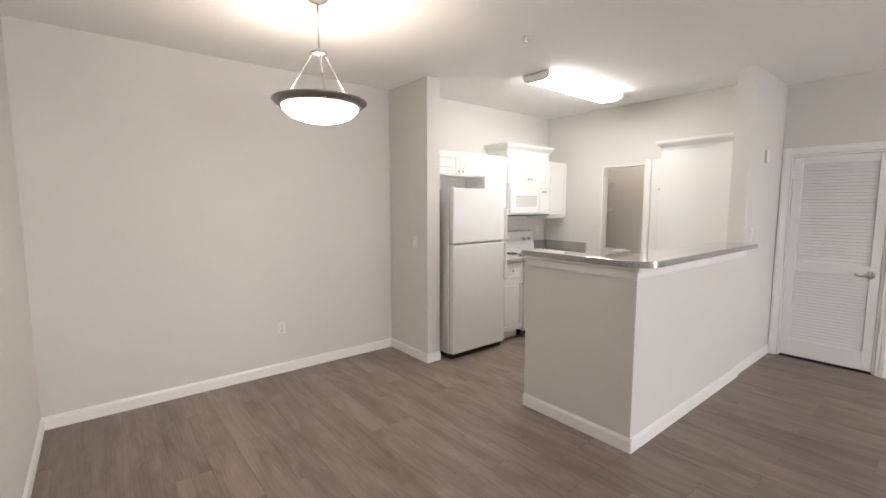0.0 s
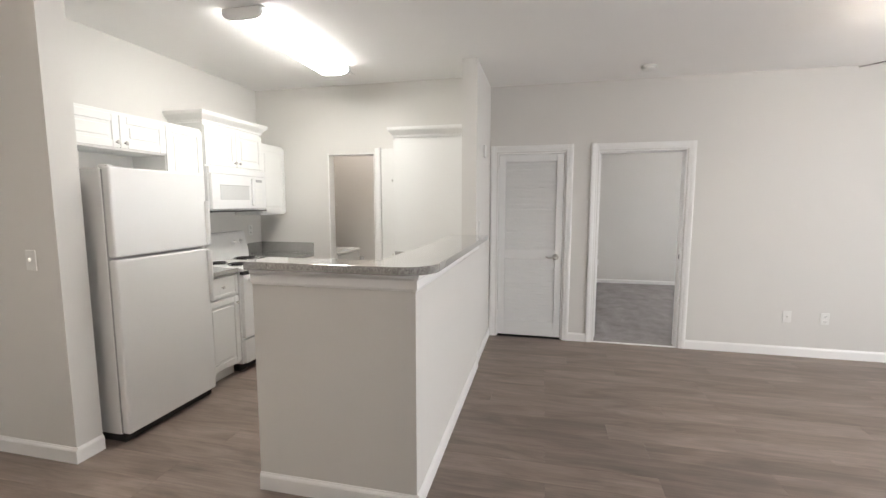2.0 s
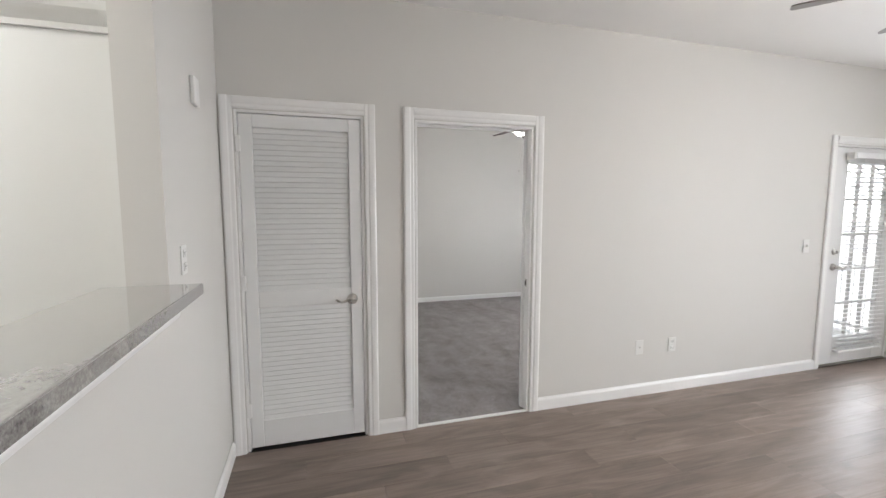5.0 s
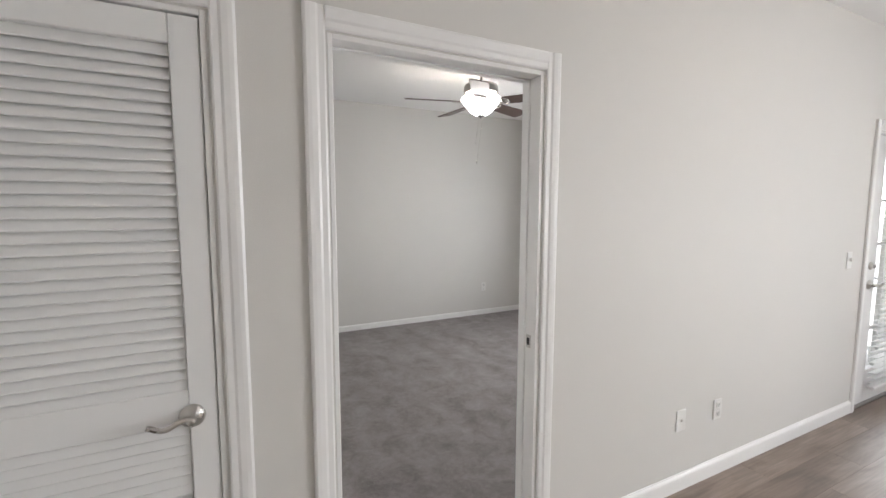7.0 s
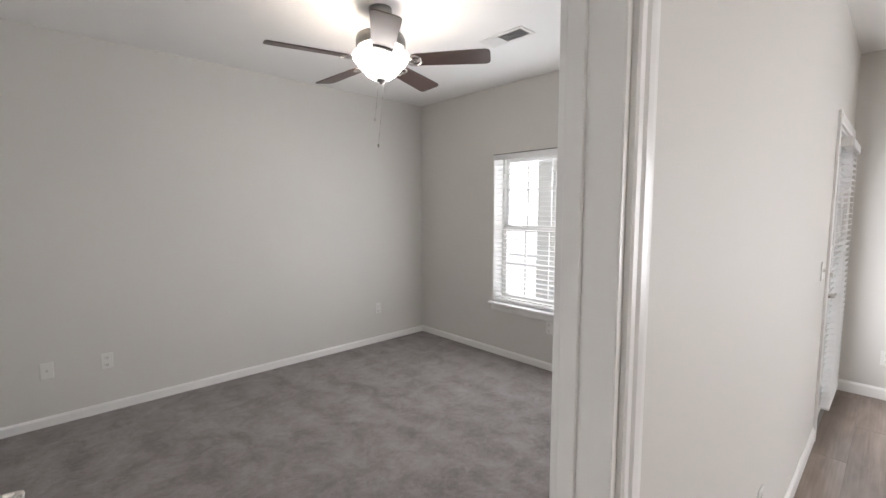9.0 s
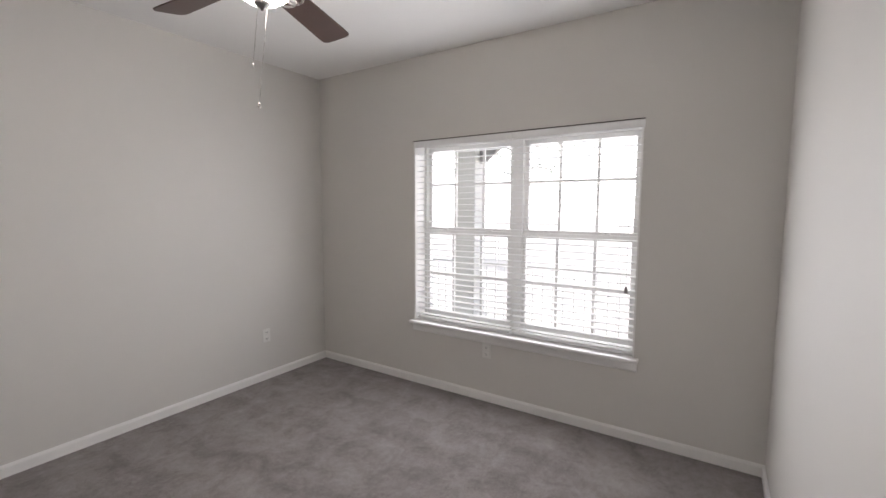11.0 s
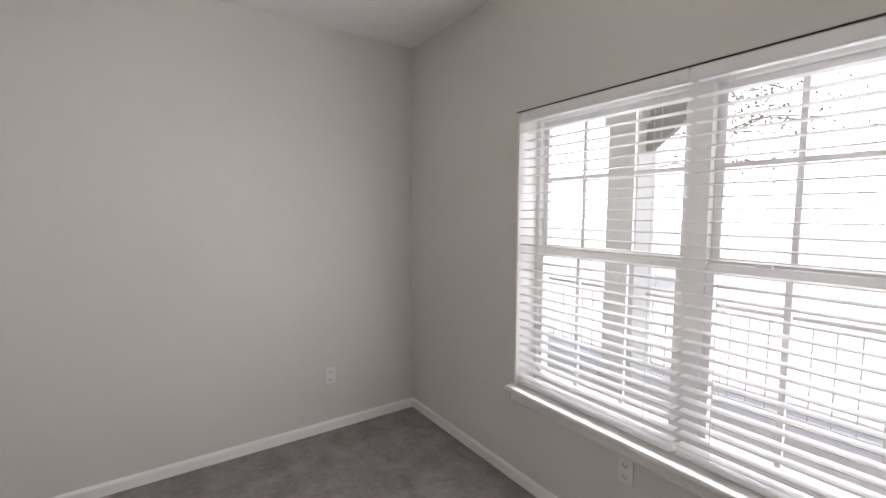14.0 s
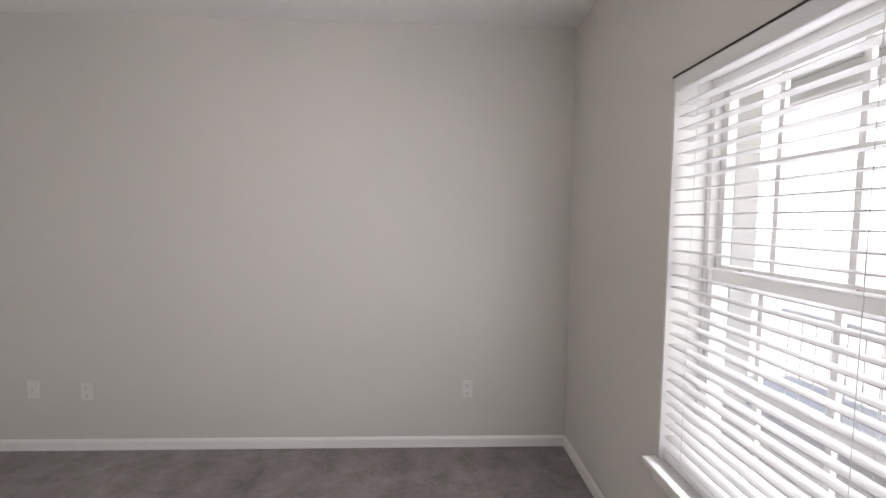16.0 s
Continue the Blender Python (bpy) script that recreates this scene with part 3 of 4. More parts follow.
part("window_frame", boxes((WX, 3.842, WY0, WY0 + 0.035, WZ0, WZ1), (WX, 3.842, WY1 - 0.035, WY1, WZ0, WZ1), (WX, 3.842, WY0 + 0.035, WY1 - 0.035, WZ1 - 0.035, WZ1),
                           (WX, 3.842, WY0 + 0.035, WY1 - 0.035, WZ0, WZ0 + 0.035), bevel=0.002), TRIM, wd)
part("mullion", boxes((WX - 0.006, 3.842, MY - 0.045, MY + 0.045, WZ0 + 0.035, WZ1 - 0.035), bevel=0.002), TRIM, wd)
for ya, yb in ((WY0 + 0.035, MY - 0.045), (MY + 0.045, WY1 - 0.035)):
    for top in (0, 1):
        za, zb = ((WZ0 + 0.035, 1.318), (1.284, WZ1 - 0.035))[top]
        xa, xb = ((WX + 0.003, WX + 0.031), (WX + 0.033, WX + 0.061))[top]
        lo, hi = ((0.040, 0.040), (0.056, 0.034))[top]
        s = part("sash", boxes((xa, xb, ya, ya + 0.030, za, zb), (xa, xb, yb - 0.030, yb, za, zb), (xa, xb, ya + 0.030, yb - 0.030, za, za + lo), (xa, xb, ya + 0.030, yb - 0.030, zb - hi, zb), bevel=0.002), TRIM, wd)
        xm = (xa + xb) / 2
        for k in (1, 2):
            y = ya + (yb - ya) * k / 3
            part("grille_bar", boxes((xm - 0.008, xm + 0.008, y - 0.010, y + 0.010, za + lo, zb - hi)), TRIM, s)
        zc = (0.940, 1.695)[top]
        part("grille_bar", boxes((xm - 0.007, xm + 0.007, ya + 0.030, yb - 0.030, zc - 0.010, zc + 0.010)), TRIM, s)
        g = part("pane", boxes((xm - 0.002, xm + 0.002, ya + 0.026, yb - 0.026, za + 0.03, zb - 0.03)), GLASS, s)
        g.visible_shadow = False
    for f in (0.24, 0.76):
        y = ya + (yb - ya) * f
        part("sash_lock", boxes((WX - 0.010, WX + 0.014, y - 0.026, y + 0.026, 1.318, 1.330), bevel=0.004), TRIM, wd, "small sash lock")
        part("lock_lever", boxes((WX - 0.014, WX - 0.002, y - 0.004, y + 0.012, 1.330, 1.336), bevel=0.002), PEWTER, wd, "dark lock lever")
part("side_lining", boxes((3.611, WX, WY1 - 0.012, WY1, WZ0 + 0.016, WZ1), bevel=0.001), TRIM, wd)
part("side_lining", boxes((3.611, WX, WY0, WY0 + 0.012, WZ0 + 0.016, WZ1), bevel=0.001), TRIM, wd)
part("head_lining", boxes((3.640, WX, WY0 + 0.012, WY1 - 0.012, WZ1 - 0.010, WZ1), bevel=0.001), TRIM, wd)
part("window_sill", boxes((3.556, WX, WY0 - 0.028, WY1 + 0.018, 0.532, 0.556), bevel=0.006, seg=2), TRIM, wd)
# raised dark strip that draws the shadow line above the valance
part("head_shadow_strip", boxes((3.6075, 3.614, WY0 - 0.004, WY1 + 0.004, 2.0415, 2.0475)), GAP, wd, "thin dark strip coloured as the shadow over the valance")
part("apron", run([(0, 0), (0.010, 0), (0.016, 0.012), (0.016, 0.05), (0.022, 0.066), (0, 0.066)], (3.61, WY0 - 0.02, 0.466), (3.61, WY1 + 0.002, 0.466), out=(-1, 0, 0)), TRIM, wd)
BW = (WY1 - WY0) / 2 - 0.022
BC = (WY0 + WY1) / 2 - 0.012
b1, put1 = blind("window_blind", (3.645, BC + BW / 2 + 0.010), (0, 1), BW, 0.566, 2.037, 0.0458, 0, "white slatted blind lowered over the window, slats open")
b2, put2 = blind("window_blind", (3.645, BC - BW / 2 - 0.010), (0, 1), BW, 0.566, 2.037, 0.0458, 0, "white slatted blind lowered over the window, slats open")
put2("lift_cord", tube([(-0.36, 0.04, 1.0), (-0.36, 0.04, 1.96)], 0.0015, 6), BLIND)
tas = lathe([(0.004, 0.03), (0.008, 0.022), (0.013, 0.0), (0.014, -0.012), (0.010, -0.014)], 12)
tas.transform(Matrix.Translation((-0.36, 0.04, 0.98)))
put2("tassel", tas, PEWTER, "grey cord tassel")

# ---- unseen living room window, added in the east wall for its light ----
lw = thing("unseen_window_2", (5.08, -3.3, 0.5), "unseen white twin window, added to let in light from the east", "window", kind="structure")
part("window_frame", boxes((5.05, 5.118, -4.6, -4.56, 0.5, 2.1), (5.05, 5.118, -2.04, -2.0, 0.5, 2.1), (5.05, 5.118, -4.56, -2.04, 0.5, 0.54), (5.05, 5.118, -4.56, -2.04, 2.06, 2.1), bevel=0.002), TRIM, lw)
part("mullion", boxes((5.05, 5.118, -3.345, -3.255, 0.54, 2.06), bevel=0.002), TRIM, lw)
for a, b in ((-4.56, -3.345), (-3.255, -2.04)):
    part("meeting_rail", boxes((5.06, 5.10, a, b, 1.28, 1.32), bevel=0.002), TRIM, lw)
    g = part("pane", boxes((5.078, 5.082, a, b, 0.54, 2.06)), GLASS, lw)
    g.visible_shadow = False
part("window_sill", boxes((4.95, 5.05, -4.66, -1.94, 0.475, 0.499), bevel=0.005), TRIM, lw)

# ---- outlets and switches ----


def plate(name, at, out, kind="outlet"):
    """A wall plate: at is its centre, out the way that it faces."""
    w, h = 0.072, 0.115
    o = Vector((*out, 0))
    side = Vector((-o.y, o.x, 0))
    m = Matrix(((side.x, o.x, 0, at[0]), (side.y, o.y, 0, at[1]), (0, 0, 1, at[2]), (0, 0, 0, 1)))
    t = thing(name, at, {"outlet": "white duplex power outlet on the wall", "switch": "white light switch on the wall", "blank": "white cover plate on the wall"}[kind],
              "outlet" if kind == "outlet" else "switch" if kind == "switch" else "cover plate", name + "s on the walls")

    def put(nm, bm, mt):
        bm.transform(m)
        part(nm, bm, mt, t)
    put("cover", boxes((-w / 2, w / 2, 0, 0.006, -h / 2, h / 2), bevel=0.003, seg=2), PLATE)
    if kind == "outlet":
        for z in (-0.026, 0.026):
            put("socket", boxes((-0.017, 0.017, 0.0055, 0.0085, z - 0.016, z + 0.016), bevel=0.003), PLATE)
            put("slot", boxes((-0.008, -0.0055, 0.0084, 0.0088, z - 0.004, z + 0.007), (0.0055, 0.008, 0.0084, 0.0088, z - 0.004, z + 0.007), (-0.0025, 0.0025, 0.0084, 0.0088, z - 0.012, z - 0.007)), GAP)
    elif kind == "switch":
        put("toggle", boxes((-0.006, 0.006, 0.005, 0.02, -0.006, 0.014), bevel=0.002), PLATE)
    else:
        put("jack", boxes((-0.006, 0.006, 0.0058, 0.011, -0.006, 0.006), bevel=0.001), STEEL)
    return t


plate("outlet", (-3.70, -4.12, 0.42), (1, 0))
plate("light_switch", (-3.24, -2.94, 1.17), (0, -1), "switch")
plate("cover_plate", (1.858, 0, 0.388), (0, -1), "blank")
plate("outlet", (2.173, 0, 0.383), (0, -1))
plate("light_switch", (3.585, 0, 1.138), (0, -1), "switch")
plate("outlet", (2.95, 3.675, 0.392), (0, -1))
plate("cover_plate", (0.197, 3.675, 0.398), (0, -1), "blank")
plate("outlet", (0.527, 3.675, 0.387), (0, -1))
plate("outlet", (3.61, 1.862, 0.405), (-1, 0))
plate("outlet", (5.0, -0.30, 0.33), (-1, 0))
plate("outlet", (-1.045, -0.80, 1.272), (1, 0))
plate("outlet", (KX, -0.62, 1.19), (1, 0))
ch = thing("door_chime", (-1.045, -0.52, 1.92), "small white box high on the wall", "wall box")
part("cover", boxes((-1.045, -1.025, -0.56, -0.48, 1.92, 2.04), bevel=0.004), PLATE, ch)

# ---- kitchen ----


def front(parent, x, y0, y1, z0, z1, s=1, knob=None, name="door"):
    """A raised-panel front that faces +x (s=1) or -x, with its knob."""
    g, fr = 0.002, 0.052 if z1 - z0 > 0.2 else 0.03
    y0, y1, z0, z1 = y0 + g, y1 - g, z0 + g, z1 - g
    xs = lambda a, b: (x + s * a, x + s * b) if s > 0 else (x + s * b, x + s * a)
    f = xs(0, 0.019)
    bm = bmesh.new()
    box(bm, *f, y0, y0 + fr, z0, z1, bevel=0.003)
    box(bm, *f, y1 - fr, y1, z0, z1, bevel=0.003)
    box(bm, *f, y0 + fr, y1 - fr, z0, z0 + fr, bevel=0.003)
    box(bm, *f, y0 + fr, y1 - fr, z1 - fr, z1, bevel=0.003)
    box(bm, *xs(0, 0.011), y0 + fr, y1 - fr, z0 + fr, z1 - fr)
    if z1 - z0 > 0.2:
        box(bm, *xs(0.006, 0.017), y0 + fr + 0.02, y1 - fr - 0.02, z0 + fr + 0.02, z1 - fr - 0.02, bevel=0.005)
    d = part(name, bm, CABW, parent)
    if knob:
        k = lathe([(0.006, 0), (0.005, 0.012), (0.013, 0.018), (0.014, 0.024), (0.008, 0.029)], 16)
        k.transform(Matrix.Translation((x + s * 0.019, knob[0], knob[1])) @ pose(0, 0, 0, 0, 90 * s, 0))
        part("knob", k, STEEL, d, "small nickel knob", True)
    return d


def wall_cabinet(y0, y1, z0, z1, doors, xf=-3.29, label="white raised-panel wall cabinet"):
    t = thing("wall_cabinet", (KX, (y0 + y1) / 2, z0), label, "cabinet", "kitchen wall cabinets")
    part("body", boxes((KX, xf, y0 + 0.001, y1 - 0.001, z0, z1), bevel=0.002), CABW, t)
    n = len(doors)
    for k, kn in enumerate(doors):
        a, b = y0 + (y1 - y0) * k / n, y0 + (y1 - y0) * (k + 1) / n
        front(t, xf, a, b, z0 + 0.012, z1 - 0.02, 1, (b - 0.03 if kn == "r" else a + 0.03, z0 + 0.05 if kn else 0) if kn else None)
    return t


CROWN = [(0, 0), (0.012, 0), (0.014, 0.02), (0.026, 0.034), (0.042, 0.05), (0.052, 0.062), (0.056, 0.078), (0.056, 0.092), (0, 0.092)]


def crown_on(t, xa, xb, y0, y1, z, side):
    """A mitred crown moulding round the three free faces of a cabinet head; side: +1 faces +x, -1 faces -y."""
    bm = bmesh.new()
    if side > 0:
        rings = [[(xa, y0 - o), (xb + o, y0 - o), (xb + o, y1 + o), (xa, y1 + o)] for o, u in CROWN]
    else:
        rings = [[(xa - o, y1), (xa - o, y0 - o), (xb, y0 - o)] for o, u in CROWN]
    vs = [[bm.verts.new((x, y, z + u)) for x, y in r] for r, (o, u) in zip(rings, CROWN)]
    n = len(CROWN)
    for i in range(n):
        for k in range(len(rings[0]) - 1):
            bm.faces.new((vs[i][k], vs[i][k + 1], vs[(i + 1) % n][k + 1], vs[(i + 1) % n][k]))
    for k in (0, len(rings[0]) - 1):
        bm.faces.new([vs[i][k] for i in range(n)])
    bmesh.ops.recalc_face_normals(bm, faces=bm.faces)
    part("crown", bm, CABW, t, "stepped crown moulding")


wall_cabinet(-2.70, -1.965, 1.842, 2.098, ["r", "l"], label="white two-door cabinet above the refrigerator")
wall_cabinet(-1.965, -1.605, 1.37, 2.098, ["r"], label="narrow white wall cabinet beside the microwave")
mc = wall_cabinet(-1.605, -0.85, 1.797, 2.160, ["r", "l"], -3.265, "raised white cabinet with crown moulding above the microwave")
crown_on(mc, KX, -3.265, -1.604, -0.851, 2.160, 1)
wall_cabinet(-0.85, KY, 1.362, 2.092, ["l"], label="white corner wall cabinet with a single door")

mw = thing("microwave", (-3.36, -1.2, 1.405), "white over-the-range microwave with grey window", "microwave")
part("body", boxes((KX, -3.2450, -1.603, -0.852, 1.415, 1.795), bevel=0.004), APPL, mw)
part("grille", boxes((-3.2450, -3.2250, -1.603, -0.852, 1.741, 1.795), bevel=0.003), APPL, mw)
md = part("door", boxes((-3.2450, -3.2100, -1.595, -1.05, 1.43, 1.738), bevel=0.006, seg=2), APPL, mw)
# grey strip coloured as the shadow along the window's top edge
part("window_shadow_line", boxes((-3.2108, -3.2070, -1.505, -1.115, 1.640, 1.646)), GREYG, md)
part("window", boxes((-3.2105, -3.2075, -1.50, -1.12, 1.515, 1.640), bevel=0.001), MWIN, md, "grey dotted window")
part("handle", boxes((-3.2100, -3.1850, -1.095, -1.065, 1.46, 1.715), bevel=0.008, seg=2), APPL, md)
part("control_panel", boxes((-3.2450, -3.2150, -1.047, -0.855, 1.43, 1.738), bevel=0.004), APPL, mw)
part("display", boxes((-3.2153, -3.2130, -1.01, -0.92, 1.685, 1.710)), GREYG, mw)
part("keypad", boxes(*[(-3.2153, -3.2135, -1.015 + 0.033 * i, -0.99 + 0.033 * i, 1.48 + 0.04 * k, 1.505 + 0.04 * k) for i in range(3) for k in range(4)]), PLATE, mw)
part("underside", boxes((KX + 0.01, -3.2200, -1.598, -0.858, 1.405, 1.415)), GAP, mw, "dark underside vent")

fr = thing("refrigerator", (-3.2, -2.295, 0), "white top-freezer refrigerator standing beside the wall end", "refrigerator")
FY0, FY1, FX = -2.715, -1.978, -2.932
part("body", boxes((KX + 0.02, FX - 0.065, FY0, FY1, 0.05, 1.690), bevel=0.006, seg=2), APPL, fr)
part("kick_grille", boxes((KX + 0.1, FX - 0.045, FY0 + 0.01, FY1 - 0.01, 0.0, 0.05), bevel=0.002), GAP, fr, "black toe grille")
part("seal", boxes((FX - 0.067, FX - 0.058, FY0 + 0.006, FY1 - 0.006, 0.06, 1.685)), GREYG, fr)
for nm, za, zb in (("fridge_door", 0.055, 1.146), ("freezer_door", 1.162, 1.700)):
    d = part(nm, boxes((FX - 0.058, FX, FY0 + 0.002, FY1 - 0.002, za, zb), bevel=0.014, seg=3), APPL, fr)
    hz = (0.74, 1.135) if nm == "fridge_door" else (1.175, 1.50)
    part("handle", prism([(FX - 0.004, FY1 - 0.026), (FX + 0.012, FY1 - 0.024), (FX + 0.026, FY1 - 0.014), (FX + 0.028, FY1 - 0.004), (FX - 0.004, FY1 - 0.003)], *hz, 0.003), APPL, d)
part("top_hinge", boxes((FX - 0.10, FX - 0.03, FY0 + 0.02, FY0 + 0.06, 1.691, 1.712), bevel=0.004), APPL, fr)


def base_cabinet(x0, x1, y0, y1, s, doors, drawer, label):
    t = thing("base_cabinet", ((x0 + x1) / 2, (y0 + y1) / 2, 0), label, "cabinet", "kitchen base cabinets")
    part("body", boxes((x0, x1, y0 + 0.001, y1 - 0.001, 0.10, 0.895), bevel=0.002), CABW, t)
    kx = (x0, x1 - 0.07) if s > 0 else (x0 + 0.07, x1)
    part("toe_kick", boxes((*kx, y0 + 0.001, y1 - 0.001, 0, 0.10)), CABW, t)
    xf = x1 if s > 0 else x0
    for k in range(doors):
        a, b = y0 + (y1 - y0) * k / doors, y0 + (y1 - y0) * (k + 1) / doors
        front(t, xf, a, b, 0.115, 0.70 if drawer else 0.885, s, (b - 0.03, 0.64))
        if drawer:
            front(t, xf, a, b, 0.71, 0.885, s, ((a + b) / 2, 0.80), "drawer")
    return t


base_cabinet(KX, -3.03, -1.97, -1.585, 1, 1, True, "narrow white base cabinet with a drawer")
base_cabinet(KX, -3.03, -0.82, KY, 1, 1, True, "white corner base cabinet with a drawer")
for k, (a, b) in enumerate(((-2.77, -2.0), (-2.0, -1.25), (-1.25, -0.79))):
    base_cabinet(-1.84, -1.15, a, b, -1, 2 if k < 2 else 1, True, "white base cabinet under the bar wall")
wt = thing("worktop", (-3.27, -1.76, 0.9), "grey speckled laminate worktop strip", "worktop")
part("slab", boxes((KX, -2.995, -1.97, -1.582, 0.897, 0.935), bevel=0.006, seg=2), LAM, wt)
part("backsplash", boxes((KX, KX + 0.02, -1.97, -1.582, 0.936, 1.04), bevel=0.002), LAM, wt)
wt = thing("worktop", (-3.27, -0.63, 0.9), "grey speckled laminate corner worktop with backsplash", "worktop")
part("slab", boxes((KX, -2.94, -0.822, KY, 0.897, 0.935), bevel=0.006, seg=2), LAM, wt)
part("backsplash", boxes((KX + 0.02, -2.94, KY - 0.02, KY, 0.936, 1.05), bevel=0.002), LAM, wt)
part("backsplash", boxes((KX, KX + 0.02, -0.822, KY, 0.936, 1.05), bevel=0.002), LAM, wt)
wt = thing("worktop", (-1.5, -1.78, 0.9), "grey speckled laminate worktop behind the bar", "worktop")
part("slab", boxes((-1.87, -1.15, -2.77, -0.79, 0.897, 0.935), bevel=0.006, seg=2), LAM, wt)
part("backsplash", boxes((-1.86, -1.177, -0.815, -0.793, 0.936, 1.02), bevel=0.002), LAM, wt)

st = thing("stove", (-3.25, -1.2, 0), "white electric coil stove with back panel", "stove")
SY0, SY1 = -1.578, -0.826
part("body", boxes((KX + 0.02, -3.0050, SY0, SY1, 0.075, 0.895), bevel=0.003), APPL, st)
part("plinth", boxes((KX + 0.06, -3.0600, SY0 + 0.02, SY1 - 0.02, 0, 0.075)), GAP, st, "black recessed plinth")
part("cooktop", boxes((KX + 0.02, -2.9750, SY0, SY1, 0.897, 0.930), bevel=0.008, seg=2), APPL, st)
part("oven_door", boxes((-3.0040, -2.9650, SY0 + 0.004, SY1 - 0.004, 0.31, 0.865), bevel=0.006, seg=2), APPL, st)
part("door_window", boxes((-2.9660, -2.9630, SY0 + 0.18, SY1 - 0.18, 0.48, 0.68), bevel=0.001), GAP, st, "dark oven window")
part("oven_handle", tube([(-2.9650, SY0 + 0.06, 0.82), (-2.9250, SY0 + 0.09, 0.825), (-2.9250, SY1 - 0.09, 0.825), (-2.9650, SY1 - 0.06, 0.82)], 0.013, 10), APPL, st, smooth=True)
part("storage_drawer", boxes((-3.0040, -2.9680, SY0 + 0.004, SY1 - 0.004, 0.085, 0.295), bevel=0.006, seg=2), APPL, st)
part("vent_gap", boxes((-3.0040, -2.9700, SY0 + 0.01, SY1 - 0.01, 0.868, 0.894)), GAP, st)
bg = prism([(KX + 0.005, 0.93), (KX + 0.13, 0.93), (KX + 0.125, 1.0), (KX + 0.085, 1.18), (KX + 0.075, 1.195), (KX + 0.005, 1.195)], 0, SY1 - SY0, 0.004)
bg.transform(Matrix(((1, 0, 0, 0), (0, 0, 1, SY0), (0, 1, 0, 0), (0, 0, 0, 1))))
bmesh.ops.recalc_face_normals(bg, faces=bg.faces)
part("back_panel", bg, APPL, st)
for y in (SY0 + 0.09, SY0 + 0.19, SY1 - 0.19, SY1 - 0.09):
    kb = lathe([(0.022, 0), (0.021, 0.014), (0.012, 0.018), (0.011, 0.028)], 16)
    kb.transform(Matrix.Translation((KX + 0.104, y, 1.095)) @ pose(0, 0, 0, 0, 77, 0))
    part("control_knob", kb, APPL, st, smooth=True)
for x, y, r in ((-3.1300, SY0 + 0.19, 0.10), (-3.1300, SY1 - 0.19, 0.075), (-3.3700, SY0 + 0.19, 0.075), (-3.3700, SY1 - 0.19, 0.10)):
    pan = part("drip_pan", lathe([(r + 0.018, 0), (r + 0.016, 0.005), (r, 0.002), (r * 0.3, 0.0008)], 32, (x, y, 0.930)), CHROME, st, "chrome drip pan", True)
    part("burner_coil", tube([(x + (0.018 + (r - 0.022) * k / 90) * math.cos(k * 0.2513 * 1.0), y + (0.018 + (r - 0.022) * k / 90) * math.sin(k * 0.2513), 0.941) for k in range(91)], 0.0055, 6), COIL, pan, "black coil element", True)

tc = thing("tall_cabinet", (-1.54, -0.62, 0), "tall white pantry cabinet with crown moulding", "cabinet")
part("body", boxes((-1.86, -1.177, -0.79, KY, 0.0, 2.098), bevel=0.002), CABW, tc)
front(tc, -1.86, -0.785, KY - 0.02, 1.10, 2.085, -1, (-0.75, 1.70))
front(tc, -1.86, -0.785, KY - 0.02, 0.11, 1.09, -1, (-0.75, 0.98))
crown_on(tc, -1.86, -1.177, -0.79, KY - 0.001, 2.098, -1)
fp = thing("filler_panel", (-2.0, KY, 0), "flat white filler panel beside the tall cabinet", "panel", kind="structure")
part("panel", boxes((-2.125, -1.885, KY - 0.022, KY, 0.0, 2.045), bevel=0.003), CABW, fp)
pc = thing("casing_laundry", (-2.2, KY, 0), "white door casing of the laundry closet", "door casing", kind="structure")
part("side_casing", run(CASING, (-2.204, KY, 0), (-2.204, KY, 2.055), up=(1, 0, 0), out=(0, -1, 0)), TRIM, pc)
part("lining", boxes((-2.745, -2.733, KY - 0.003, KY + T, 0, 2.005), (-2.222, -2.21, KY - 0.003, KY + T, 0, 2.005), (-2.733, -2.222, KY - 0.003, KY + T, 1.993, 2.005), bevel=0.002), TRIM, pc)

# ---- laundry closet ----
# fitting for the added laundry lamp; it is itself unseen
ll = thing("unseen_globe_light", (-2.55, 0.15, H), "unseen globe fitting, added for the warm light in the laundry", "ceiling light")
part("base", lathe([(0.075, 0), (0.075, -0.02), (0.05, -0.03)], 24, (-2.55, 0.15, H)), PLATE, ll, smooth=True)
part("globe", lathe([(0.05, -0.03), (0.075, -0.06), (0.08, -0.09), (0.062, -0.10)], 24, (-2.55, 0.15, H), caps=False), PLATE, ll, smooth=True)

wall("wall_back_laundry", "x", KX, -1.15, 0.68, 0.80, 0, H)
wm = thing("washer", (-3.04, -0.03, 0), "white top-loading washing machine", "washer")
part("body", boxes((-3.38, -2.725, -0.29, 0.30, 0.02, 0.888), bevel=0.008, seg=2), APPL, wm)
part("top", boxes((-3.385, -2.720, -0.295, 0.305, 0.890, 0.922), bevel=0.010, seg=2), APPL, wm)
part("lid", boxes((-3.18, -2.78, -0.25, 0.26, 0.923, 0.934), bevel=0.005, seg=2), APPL, wm)
part("console", boxes((-3.38, -3.26, -0.29, 0.30, 0.923, 1.05), bevel=0.01, seg=2), APPL, wm)
